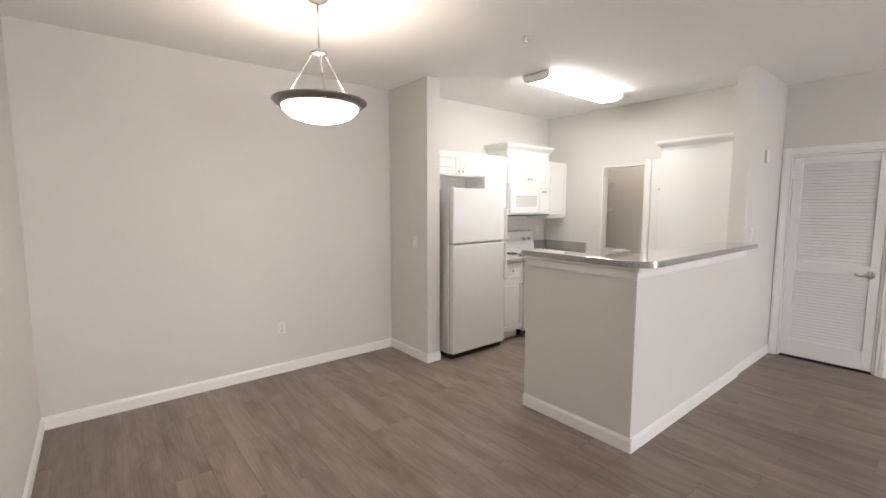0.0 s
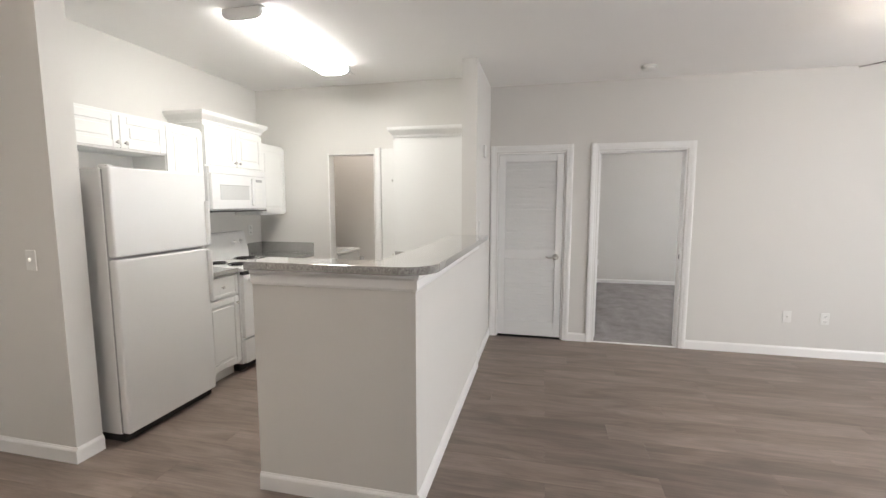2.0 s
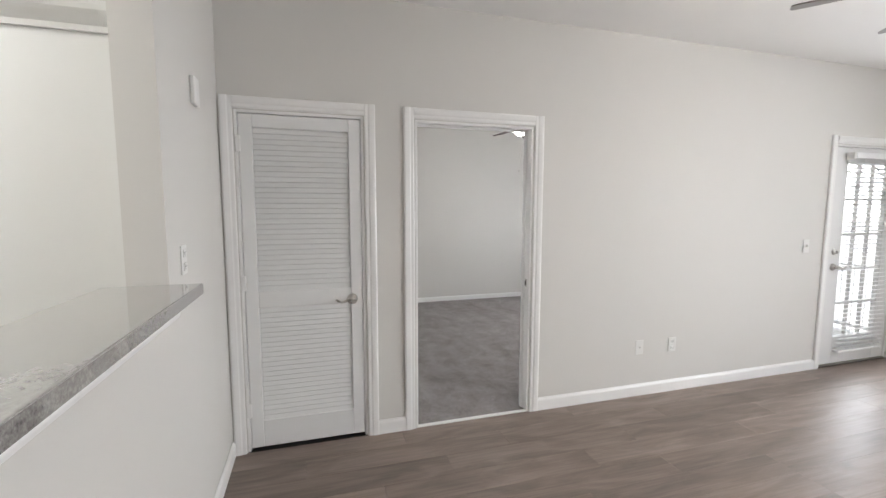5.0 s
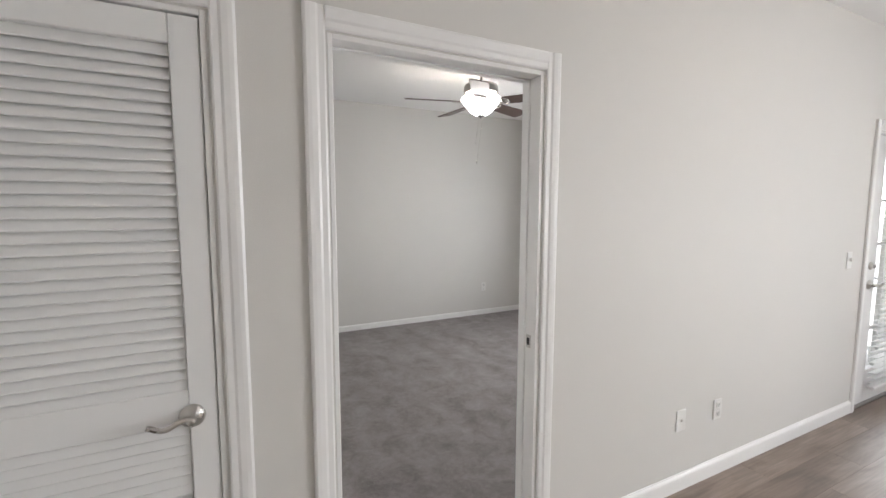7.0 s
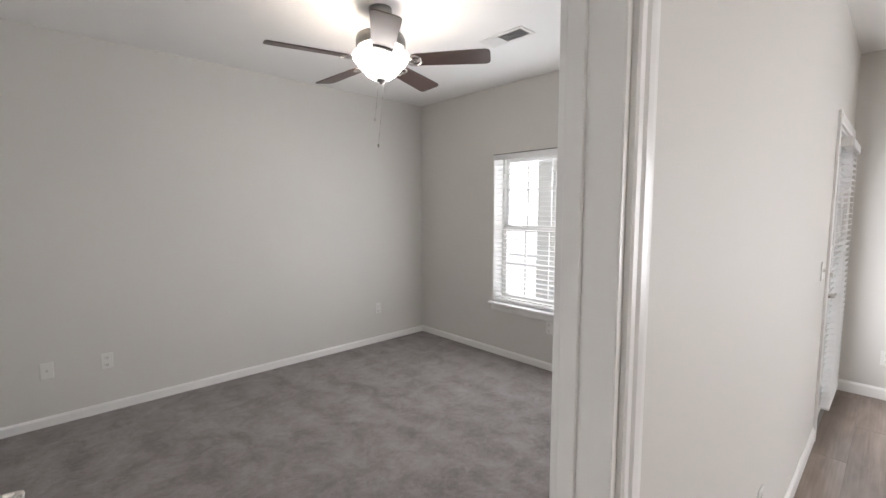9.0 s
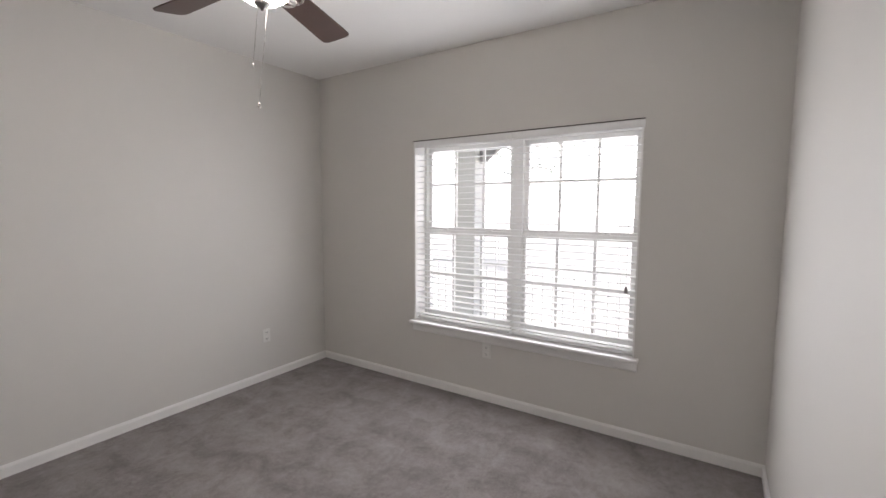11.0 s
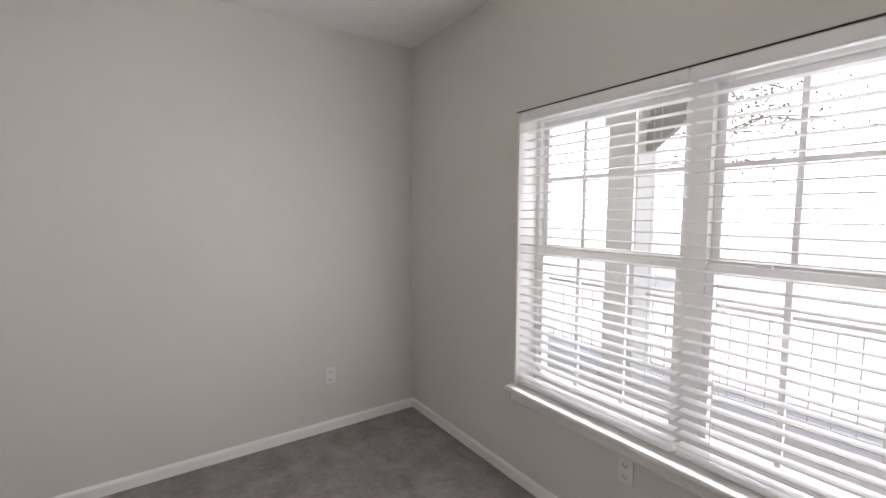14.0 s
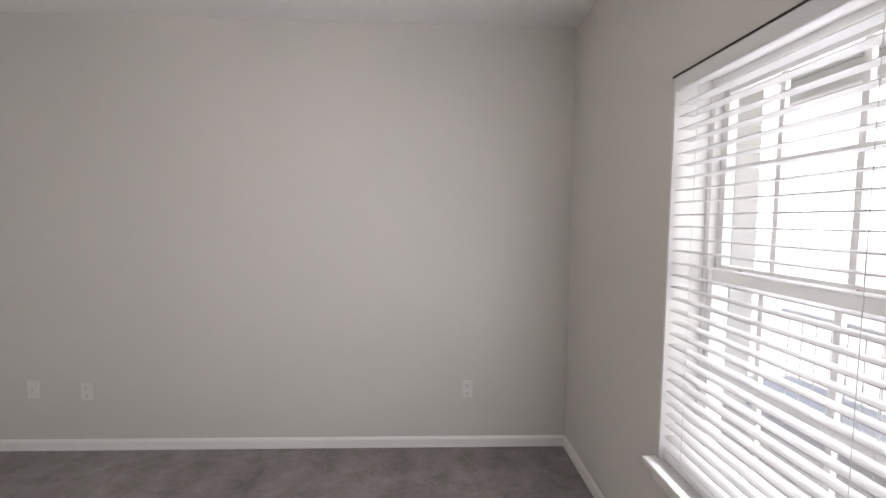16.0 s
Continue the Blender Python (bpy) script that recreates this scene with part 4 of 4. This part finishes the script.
# upright grey tube in the narrow space beside the washer
solid("washer_side_tube", tube([(-2.735, 0.36, 0.0), (-2.735, 0.36, 0.45), (-2.725, 0.37, 0.80)], 0.028, 10), GREYG, "grey upright tube beside the washer", "hose", smooth=True)
for z in (1.485, 1.87):
    ws = thing("wire_shelf", (KX, 0.2, z), "white coated wire shelf on the laundry wall", "wire shelf", "wire shelves")
    for k in range(5):
        part("long_wire", tube([(KX + 0.01 + 0.095 * k, -0.31, z), (KX + 0.01 + 0.095 * k, 0.67, z)], 0.004, 6), PLATE, ws)
    part("front_wire", tube([(KX + 0.40, -0.31, z - 0.03), (KX + 0.40, 0.67, z - 0.03)], 0.004, 6), PLATE, ws)
    for k in range(33):
        part("cross_wire", tube([(KX + 0.005, -0.30 + 0.03 * k, z + 0.003), (KX + 0.40, -0.30 + 0.03 * k, z + 0.003), (KX + 0.40, -0.30 + 0.03 * k, z - 0.03)], 0.0022, 5), PLATE, ws)
    part("brace", tube([(KX + 0.005, 0.62, z - 0.28), (KX + 0.39, 0.62, z - 0.01)], 0.005, 6), PLATE, ws)

# ---- ceiling fixtures ----
def arc_bowl(r, depth, thick, n=10):
    """Profile of an open glass bowl, from its rim down to its foot and back inside."""
    out = [(r * math.cos(radians(90 * k / n)), -depth * math.sin(radians(90 * k / n))) for k in range(n)] + [(0.004, -depth)]
    return out + [(0.004, -depth + thick)] + [((r - thick) * math.cos(radians(90 * k / n)), -(depth - thick) * math.sin(radians(90 * k / n))) for k in range(n - 1, -1, -1)]


PX, PY, PZ = -2.235, -4.325, 2.138
pn = thing("pendant_lamp", (PX, PY, H), "lit frosted bowl pendant lamp with pewter ring", "pendant lamp")
part("canopy", lathe([(0.062, 0), (0.062, -0.006), (0.052, -0.022), (0.026, -0.034), (0.008, -0.040)], 32, (PX, PY, H)), PEWTER, pn, "pewter ceiling canopy", True)
part("stem", tube([(PX, PY, H - 0.035), (PX, PY, 2.415)], 0.005, 8), STEEL, pn, smooth=True)
part("hub", lathe([(0.006, 0.03), (0.02, 0.026), (0.048, 0.012), (0.050, 0.0), (0.040, -0.006), (0.012, -0.012)], 32, (PX, PY, 2.395)), STEEL, pn, "bright nickel hub", True)
part("ring", lathe([(0.262, 0.0), (0.268, -0.006), (0.266, -0.012), (0.236, -0.036), (0.216, -0.042), (0.212, -0.036), (0.226, -0.026), (0.248, -0.002)], 64, (PX, PY, PZ), caps=False), PEWTER, pn, "pewter ring", True)
part("bowl", lathe(arc_bowl(0.214, 0.092, 0.006, 14), 48, (PX, PY, PZ - 0.036), caps=False), PENDANT_GLOW, pn, "glowing frosted glass bowl", True)
for k in range(3):
    a = radians(-18 + 120 * k)
    c, s = math.cos(a), math.sin(a)
    part("rod", tube([(PX + 0.045 * c, PY + 0.045 * s, 2.395), (PX + 0.242 * c, PY + 0.242 * s, PZ - 0.01)], 0.0035, 8), STEEL, pn, smooth=True)
    sc = lathe([(0.011, 0), (0.010, 0.012), (0.005, 0.016)], 12)
    sc.transform(Matrix.Translation((PX + 0.240 * c, PY + 0.240 * s, PZ - 0.030)) @ pose(0, 0, 0, 0, 130, math.degrees(a)))
    part("finial", sc, STEEL, pn, smooth=True)

LX, LY0, LY1 = -2.34, -2.27, -1.00
fl = thing("fluorescent_light", (LX, -1.72, H), "lit wraparound fluorescent kitchen ceiling light", "ceiling light")
half = [(0.136 * math.copysign(abs(math.cos(a)) ** 0.55, math.cos(a)), -0.066 * abs(math.sin(a)) ** 0.6) for a in (math.pi * (1 + k / 18) for k in range(19))]
df = bmesh.new()
for w, (y0, y1) in ((1.0, (LY0 + 0.03, LY1 - 0.03)),):
    r0 = [df.verts.new((LX + x * w, y0, H - 0.012 + z)) for x, z in half]
    r1 = [df.verts.new((LX + x * w, y1, H - 0.012 + z)) for x, z in half]
    for k in range(18):
        df.faces.new((r0[k], r0[k + 1], r1[k + 1], r1[k]))
bmesh.ops.recalc_face_normals(df, faces=df.faces)
part("diffuser", df, TUBE_GLOW, fl, "glowing white diffuser", True)
part("pan", boxes((LX - 0.138, LX + 0.138, LY0 + 0.02, LY1 - 0.02, H - 0.012, H), bevel=0.002), APPL, fl)
for y in (LY0, LY1 - 0.032):
    cap = prism([(LX + x * 1.04, z * 1.08) for x, z in half], 0, 0.032, 0.004)
    cap.transform(Matrix(((1, 0, 0, 0), (0, 0, 1, y), (0, 1, 0, H - 0.010), (0, 0, 0, 1))))
    bmesh.ops.recalc_face_normals(cap, faces=cap.faces)
    part("end_cap", cap, APPL, fl, "white plastic end cap")


def ceiling_fan(cx, cy, turn, blade_mat, label, pulls=True, zb=2.462, body=None):
    body = body or PEWTER
    f = thing("ceiling_fan", (cx, cy, H), label, "ceiling fan", "ceiling fans")
    part("canopy", lathe([(0.070, 0), (0.070, -0.025), (0.058, -0.055), (0.030, -0.078), (0.016, -0.082)], 32, (cx, cy, H)), body, f, "dark pewter canopy", True)
    part("downrod", tube([(cx, cy, H - 0.075), (cx, cy, zb + 0.105)], 0.011, 12), body, f, smooth=True)
    part("motor", lathe([(0.035, 0.110), (0.10, 0.100), (0.142, 0.085), (0.150, 0.064), (0.150, 0.026), (0.142, 0.010), (0.110, 0.002), (0.05, -0.014)], 48, (cx, cy, zb)), body, f, "pewter motor housing", True)
    part("switch_housing", lathe([(0.055, 0.004), (0.072, -0.004), (0.072, -0.02), (0.05, -0.028)], 32, (cx, cy, zb)), STEEL, f, smooth=True)
    for k in range(5):
        a = radians(turn + 72 * k)
        m = Matrix.Translation((cx, cy, zb)) @ Matrix.Rotation(a, 4, "Z")
        bl = prism([(0.195, -0.052), (0.22, -0.062), (0.60, -0.076)] + arc(0.632, -0.044, 0.032, -90, 0, 5) + arc(0.632, 0.044, 0.032, 0, 90, 5) + [(0.60, 0.076), (0.22, 0.062), (0.195, 0.052)], -0.003, 0.003)
        bl.transform(m @ pose(0, 0, -0.058, -12, 0, 0))
        b = part("blade", bl, blade_mat, f)
        irn = join(boxes((0.09, 0.17, -0.012, 0.012, -0.004, 0.004), bevel=0.002), tube([(0.205 + 0.042 * math.cos(t * 0.3307), 0.033 * math.sin(t * 0.3307) + 0.018, -0.007) for t in range(20)], 0.006, 8),
                   tube([(0.205 + 0.042 * math.cos(t * 0.3307), 0.033 * math.sin(t * 0.3307) - 0.018, -0.007) for t in range(20)], 0.006, 8), boxes((0.165, 0.25, -0.008, 0.008, -0.010, -0.004), bevel=0.002))
        irn.transform(m @ pose(0, 0, -0.058, -12, 0, 0))
        part("blade_iron", irn, STEEL, b, "nickel looped bracket", True)
    part("bowl", lathe([(0.168, 0.0), (0.172, -0.010), (0.166, -0.030), (0.140, -0.062), (0.112, -0.092), (0.090, -0.118), (0.055, -0.140), (0.012, -0.146),
                        (0.012, -0.142), (0.052, -0.136), (0.086, -0.114), (0.108, -0.088), (0.136, -0.058), (0.161, -0.028), (0.166, -0.010), (0.163, 0.0)], 48, (cx, cy, zb - 0.022), caps=False), BOWL_GLOW, f, "glowing alabaster glass bowl", True)
    part("finial", lathe([(0.030, 0.012), (0.032, 0.002), (0.024, -0.010), (0.010, -0.016), (0.006, -0.026)], 24, (cx, cy, zb - 0.168)), body, f, "pewter finial", True)
    if pulls:
        for dx, sx, sy, z, lab in ((-0.012, 0.01, 0.0, 2.055, "short"), (0.012, 0.115, 0.065, 1.878, "long")):
            part("pull_chain", tube([(cx + dx, cy - dx, zb - 0.18), (cx + 2 * dx - sx, cy - 2 * dx - sy, z)], 0.0013, 6), STEEL, f, lab + " metal pull chain")
            part("pull_knob", lathe([(0.002, 0.012), (0.005, 0.006), (0.006, 0.0), (0.0045, -0.007), (0.0015, -0.010)], 12, (cx + 2 * dx - sx, cy - 2 * dx - sy, z)), STEEL, f, smooth=True)
    return f


ceiling_fan(1.808, 1.935, 21, WALNUT, "ceiling fan with dark walnut blades and lit bowl")
ceiling_fan(2.03, -1.65, 56, GREYB, "ceiling fan with pale grey blades and lit bowl", zb=2.468)

sd = thing("smoke_detector", (0.42, -0.40, H), "round white smoke detector on the ceiling", "smoke detector")
part("base", lathe([(0.068, 0), (0.068, -0.012), (0.062, -0.014)], 32, (0.42, -0.40, H)), PLATE, sd, smooth=True)
part("cover", lathe([(0.058, -0.013), (0.060, -0.022), (0.052, -0.036), (0.030, -0.042), (0.01, -0.043)], 32, (0.42, -0.40, H)), PLATE, sd, smooth=True)
for x, y, lab in ((-1.87, -2.96, "dining"), (1.54, 1.42, "bedroom")):
    sp = thing("sprinkler_head", (x, y, H), "small white ceiling fire sprinkler head", "sprinkler", "sprinkler heads")
    part("rose", lathe([(0.032, 0), (0.030, -0.005), (0.014, -0.007)], 24, (x, y, H)), PLATE, sp, smooth=True)
    part("body", lathe([(0.010, -0.006), (0.008, -0.024), (0.004, -0.034)], 12, (x, y, H)), STEEL, sp, smooth=True)
    part("deflector", lathe([(0.016, -0.036), (0.016, -0.039)], 16, (x, y, H)), STEEL, sp)


def vent(x0, x1, y0, y1, n):
    t = thing("ceiling_vent", ((x0 + x1) / 2, (y0 + y1) / 2, H), "white slatted ceiling air vent", "vent", "ceiling vents")
    part("frame", boxes((x0, x1, y0, y0 + 0.025, H - 0.008, H), (x0, x1, y1 - 0.025, y1, H - 0.008, H), (x0, x0 + 0.025, y0 + 0.025, y1 - 0.025, H - 0.008, H), (x1 - 0.025, x1, y0 + 0.025, y1 - 0.025, H - 0.008, H), bevel=0.002), PLATE, t)
    part("backing", boxes((x0 + 0.02, x1 - 0.02, y0 + 0.02, y1 - 0.02, H - 0.002, H - 0.0005)), GAP, t)
    for k in range(n):
        y = y0 + 0.03 + (y1 - y0 - 0.06) * (k + 0.5) / n
        sl = boxes((x0 + 0.025, x1 - 0.025, -0.009, 0.009, -0.001, 0.001))
        sl.transform(Matrix.Translation((0, y, H - 0.007)) @ pose(0, 0, 0, 40 if k < n * 0.6 else -40, 0, 0))
        part("slat", sl, PLATE, t)
    return t


vent(2.62, 2.79, 1.50, 1.87, 16)
vent(-2.56, -2.26, -0.94, -0.76, 8)

# ---- outside: patio, porch, garden ----
CONC = mat("concrete", (0.62, 0.60, 0.57), 0.85, var=0.15, scale=3, bump=0.2, bscale=60)
SIDING = mat("white_siding", (0.82, 0.81, 0.78), 0.7, var=0.05, scale=2, bump=0.1, bscale=40)
PORCHW = mat("porch_white", (0.84, 0.84, 0.82), 0.5, var=0.03, scale=3)
BRACKET_GREY = mat("bracket_grey", (0.42, 0.41, 0.40), 0.6, var=0.06, scale=4)
SHINGLE = mat("roof_shingle", (0.16, 0.14, 0.13), 0.9, var=0.3, scale=12, bump=0.3, bscale=50)
LEAF = mat("leaf", (0.17, 0.19, 0.13), 0.6, var=0.45, scale=3)
BARK = mat("bark", (0.36, 0.33, 0.29), 0.9, var=0.3, scale=10, bump=0.6, bscale=30)
GRASS = mat("grass", (0.09, 0.12, 0.04), 0.9, var=0.35, scale=1.2, bump=0.4, bscale=40)
solid("ground", boxes((-600, 600, -600, 600, -0.62, -0.45)), GRASS, "mown lawn round the building", "ground", kind="structure")
# glowing sheet that stands for the overexposed sky and distance
BACKDROP_GLOW = glow("glowing_distance", (1.0, 1.0, 0.99), 2.2)
solid("backdrop", boxes((90, 90.5, -120, 160, -0.45, 60)), BACKDROP_GLOW, "plain glowing backdrop for the overexposed distance", "backdrop", kind="structure")
solid("pavement", boxes((6.3, 89.5, -60, 90, -0.449, -0.43)), CONC, "pale concrete pavement beyond the patio", "pavement", kind="structure")
solid("patio_slab", boxes((3.84, 5.75, T, 4.4, -0.45, -0.04)), CONC, "plain concrete patio slab", "patio", kind="structure")
solid("porch_ceiling", boxes((3.84, 5.85, T, 4.4, 2.62, 2.70)), PORCHW, "white boarded porch ceiling", "porch ceiling", kind="structure")
solid("porch_beam", boxes((5.55, 5.75, T, 4.4, 2.45, 2.619), bevel=0.01), PORCHW, "white porch beam on posts", "beam", kind="structure")
for y in (0.28, 3.17):
    p = thing("porch_post", (5.65, y, -0.04), "square white porch post", "post", "porch posts")
    part("shaft", boxes((5.50, 5.80, y - 0.15, y + 0.15, -0.04, 2.449), bevel=0.008), PORCHW, p)
    part("base", boxes((5.47, 5.83, y - 0.18, y + 0.18, -0.04, 0.12), bevel=0.008), PORCHW, p)
    part("capital", boxes((5.47, 5.83, y - 0.18, y + 0.18, 2.30, 2.448), bevel=0.008), PORCHW, p)
    if y > 1:
        br = prism([(-0.14, 2.06), (-0.20, 2.06), (-0.62, 2.38), (-0.62, 2.449), (-0.14, 2.449)], -0.03, 0.03)
        br.transform(Matrix(((0, 0, 1, 5.65), (1, 0, 0, y), (0, 1, 0, 0), (0, 0, 0, 1))))
        bmesh.ops.recalc_face_normals(br, faces=br.faces)
        # plain grey, darker than the white post and beam
        part("bracket", br, BRACKET_GREY, p, "grey sloped bracket")
bal_me = mesh_of("baluster", boxes((-0.0035, 0.0035, -0.0035, 0.0035, 0, 0.69), bevel=0.001), PORCHW)
for ya, yb in ((0.47, 2.98), (3.36, 4.35)):
    r = thing("railing", (5.65, (ya + yb) / 2, -0.04), "white porch railing with slim metal balusters", "railing", "porch railings")
    part("top_rail", boxes((5.625, 5.675, ya, yb, 0.775, 0.80), bevel=0.006), PORCHW, r)
    part("bottom_rail", boxes((5.62, 5.68, ya, yb, 0.04, 0.08), bevel=0.006), PORCHW, r)
    n = int((yb - ya) / 0.12)
    for k in range(n):
        ob = new("baluster", bal_me)
        ob.parent = r
        ob.location = (0, ya + (k + 0.5) * (yb - ya) / n - (ya + yb) / 2, 0.10)
# storage closet at the end of the porch, clad in lap siding, with a tall window frame
sw = thing("storage_wall", (4.8, 4.4, -0.04), "white lap-sided storage wall at the porch end", "siding wall", kind="structure")
part("wall", boxes((3.84, 5.40, 4.40, 4.52, -0.45, 2.619)), SIDING, sw)
for k in range(17):
    b = boxes((3.85, 5.40, -0.006, 0.006, -0.085, 0.085))
    b.transform(Matrix.Translation((0, 4.388, 0.05 + 0.155 * k)) @ pose(0, 0, 0, -5, 0, 0))
    part("board", b, SIDING, sw)
part("door_frame", boxes((4.25, 4.33, 4.345, 4.40, -0.03, 2.10), (5.17, 5.25, 4.345, 4.40, -0.03, 2.10), (4.33, 5.17, 4.345, 4.40, 2.02, 2.10), bevel=0.004), PORCHW, sw)
part("door_leaf", boxes((4.33, 5.17, 4.362, 4.395, -0.02, 2.02), bevel=0.003), PORCHW, sw)
solid("porch_roof", boxes((3.70, 6.05, T, 4.6, 2.705, 2.80)), SHINGLE, "dark shingled porch roof edge", "roof", kind="structure")

leaf_rng = np.random.RandomState(7)


def tree(x, y, h, spread, n_leaf, seed):
    rng = random.Random(seed)
    t = thing("tree", (x, y, -0.45), "leafy broad garden tree", "tree", "garden trees")
    tr = tube([(x, y, -0.45), (x + 0.05, y + 0.03, h * 0.25), (x - 0.03, y, h * 0.5), (x + 0.04, y, h * 0.8)], 0.05, 10)
    for v in tr.verts:
        f = 1.25 - 0.9 * (v.co.z + 0.45) / (h * 0.8 + 0.45)
        v.co.x, v.co.y = x + (v.co.x - x) * f, y + (v.co.y - y) * f
    limbs, tips = [tr], []
    for k in range(18):
        a, z = rng.uniform(0, 6.28), h * rng.uniform(0.42, 0.8)
        l = spread * rng.uniform(0.5, 1.0)
        p = [(x, y, z), (x + 0.5 * l * math.cos(a), y + 0.5 * l * math.sin(a), z + 0.2 * l), (x + l * math.cos(a), y + l * math.sin(a), z + 0.12 * l)]
        limbs.append(tube(p, 0.02, 6))
        tips += p[1:] + [(x + 0.7 * l * math.cos(a + 0.3), y + 0.7 * l * math.sin(a + 0.3), z + 0.6 * l)]
    part("trunk", join(*limbs), BARK, t, "brown bark trunk and limbs", True)
    vs, fs = [], []
    for k in range(n_leaf):
        c = tips[rng.randrange(len(tips))]
        o = leaf_rng.normal(0, 0.42, 3)
        p = Vector((c[0] + o[0], c[1] + o[1], c[2] + o[2] * 0.7))
        d = Vector(leaf_rng.normal(0, 1, 3)).normalized()
        e = d.orthogonal().normalized()
        s = rng.uniform(0.04, 0.08)
        i = len(vs)
        vs += [p - d * s, p + e * s * 0.45, p + d * s, p - e * s * 0.45]
        fs.append((i, i + 1, i + 2, i + 3))
    me = bpy.data.meshes.new("crown")
    me.from_pydata([v - ORIGIN[t.name] for v in vs], [], fs)
    me.materials.append(LEAF)
    cr = new("crown", me)
    cr.parent = t
    tagged(cr, "loose green crown of small leaves", kind="stuff")
    return t


tree(12.3, 5.3, 5.4, 1.75, 2600, 3)

# ---- plank floor pieces ----
PW, PL = 0.18, 1.22
floor = solid("floor", boxes((-3.70, 5.0, -5.755, -5.754, -0.005, -0.0045)), PLANK, "grey-brown wood-look vinyl plank floor", "floor", kind="structure")
plank_meshes = {}


def plank_mesh(lx, ly):
    key = (round(lx, 3), round(ly, 3))
    if key not in plank_meshes:
        bm = bmesh.new()
        g, c = 0.0003, 0.0006
        lo = [(-lx / 2 + g, -ly / 2 + g), (lx / 2 - g, -ly / 2 + g), (lx / 2 - g, ly / 2 - g), (-lx / 2 + g, ly / 2 - g)]
        hi = [(x - math.copysign(c, x), y - math.copysign(c, y)) for x, y in lo]
        a = [bm.verts.new((x, y, -0.0045)) for x, y in lo]
        b = [bm.verts.new((x, y, -0.0010)) for x, y in lo]
        t = [bm.verts.new((x, y, 0.0)) for x, y in hi]
        for p, q in ((a, b), (b, t)):
            for k in range(4):
                bm.faces.new((p[k], p[(k + 1) % 4], q[(k + 1) % 4], q[k]))
        bm.faces.new(t)
        plank_meshes[key] = mesh_of("plank", bm, PLANK)
    return plank_meshes[key]


def lay(x0, x1, y0, y1, seed):
    rng = random.Random(seed)
    rows = int(math.ceil((y1 - y0) / PW - 1e-6))
    for r in range(rows):
        b = y1 - r * PW
        a = max(y0, b - PW)
        x = x0 - rng.choice((0, 0.2, 0.4, 0.6, 0.8, 1.0))
        while x < x1 - 1e-6:
            p, q = max(x, x0), min(x + PL, x1)
            if q - p > 0.02:
                ob = new("plank", plank_mesh(q - p, b - a))
                ob.parent = floor
                ob.location = ((p + q) / 2, (a + b) / 2, 0)
            x += PL


lay(-1.05, 5.0, -5.755, 0.0, 1)
lay(-3.70, -1.05, -5.755, -2.79, 2)
lay(KX, -1.05, -2.79, KY, 3)
lay(-1.05, 5.0, -7.3, -5.755, 4)
lay(-2.9, -1.6, KY, 1.18, 5)
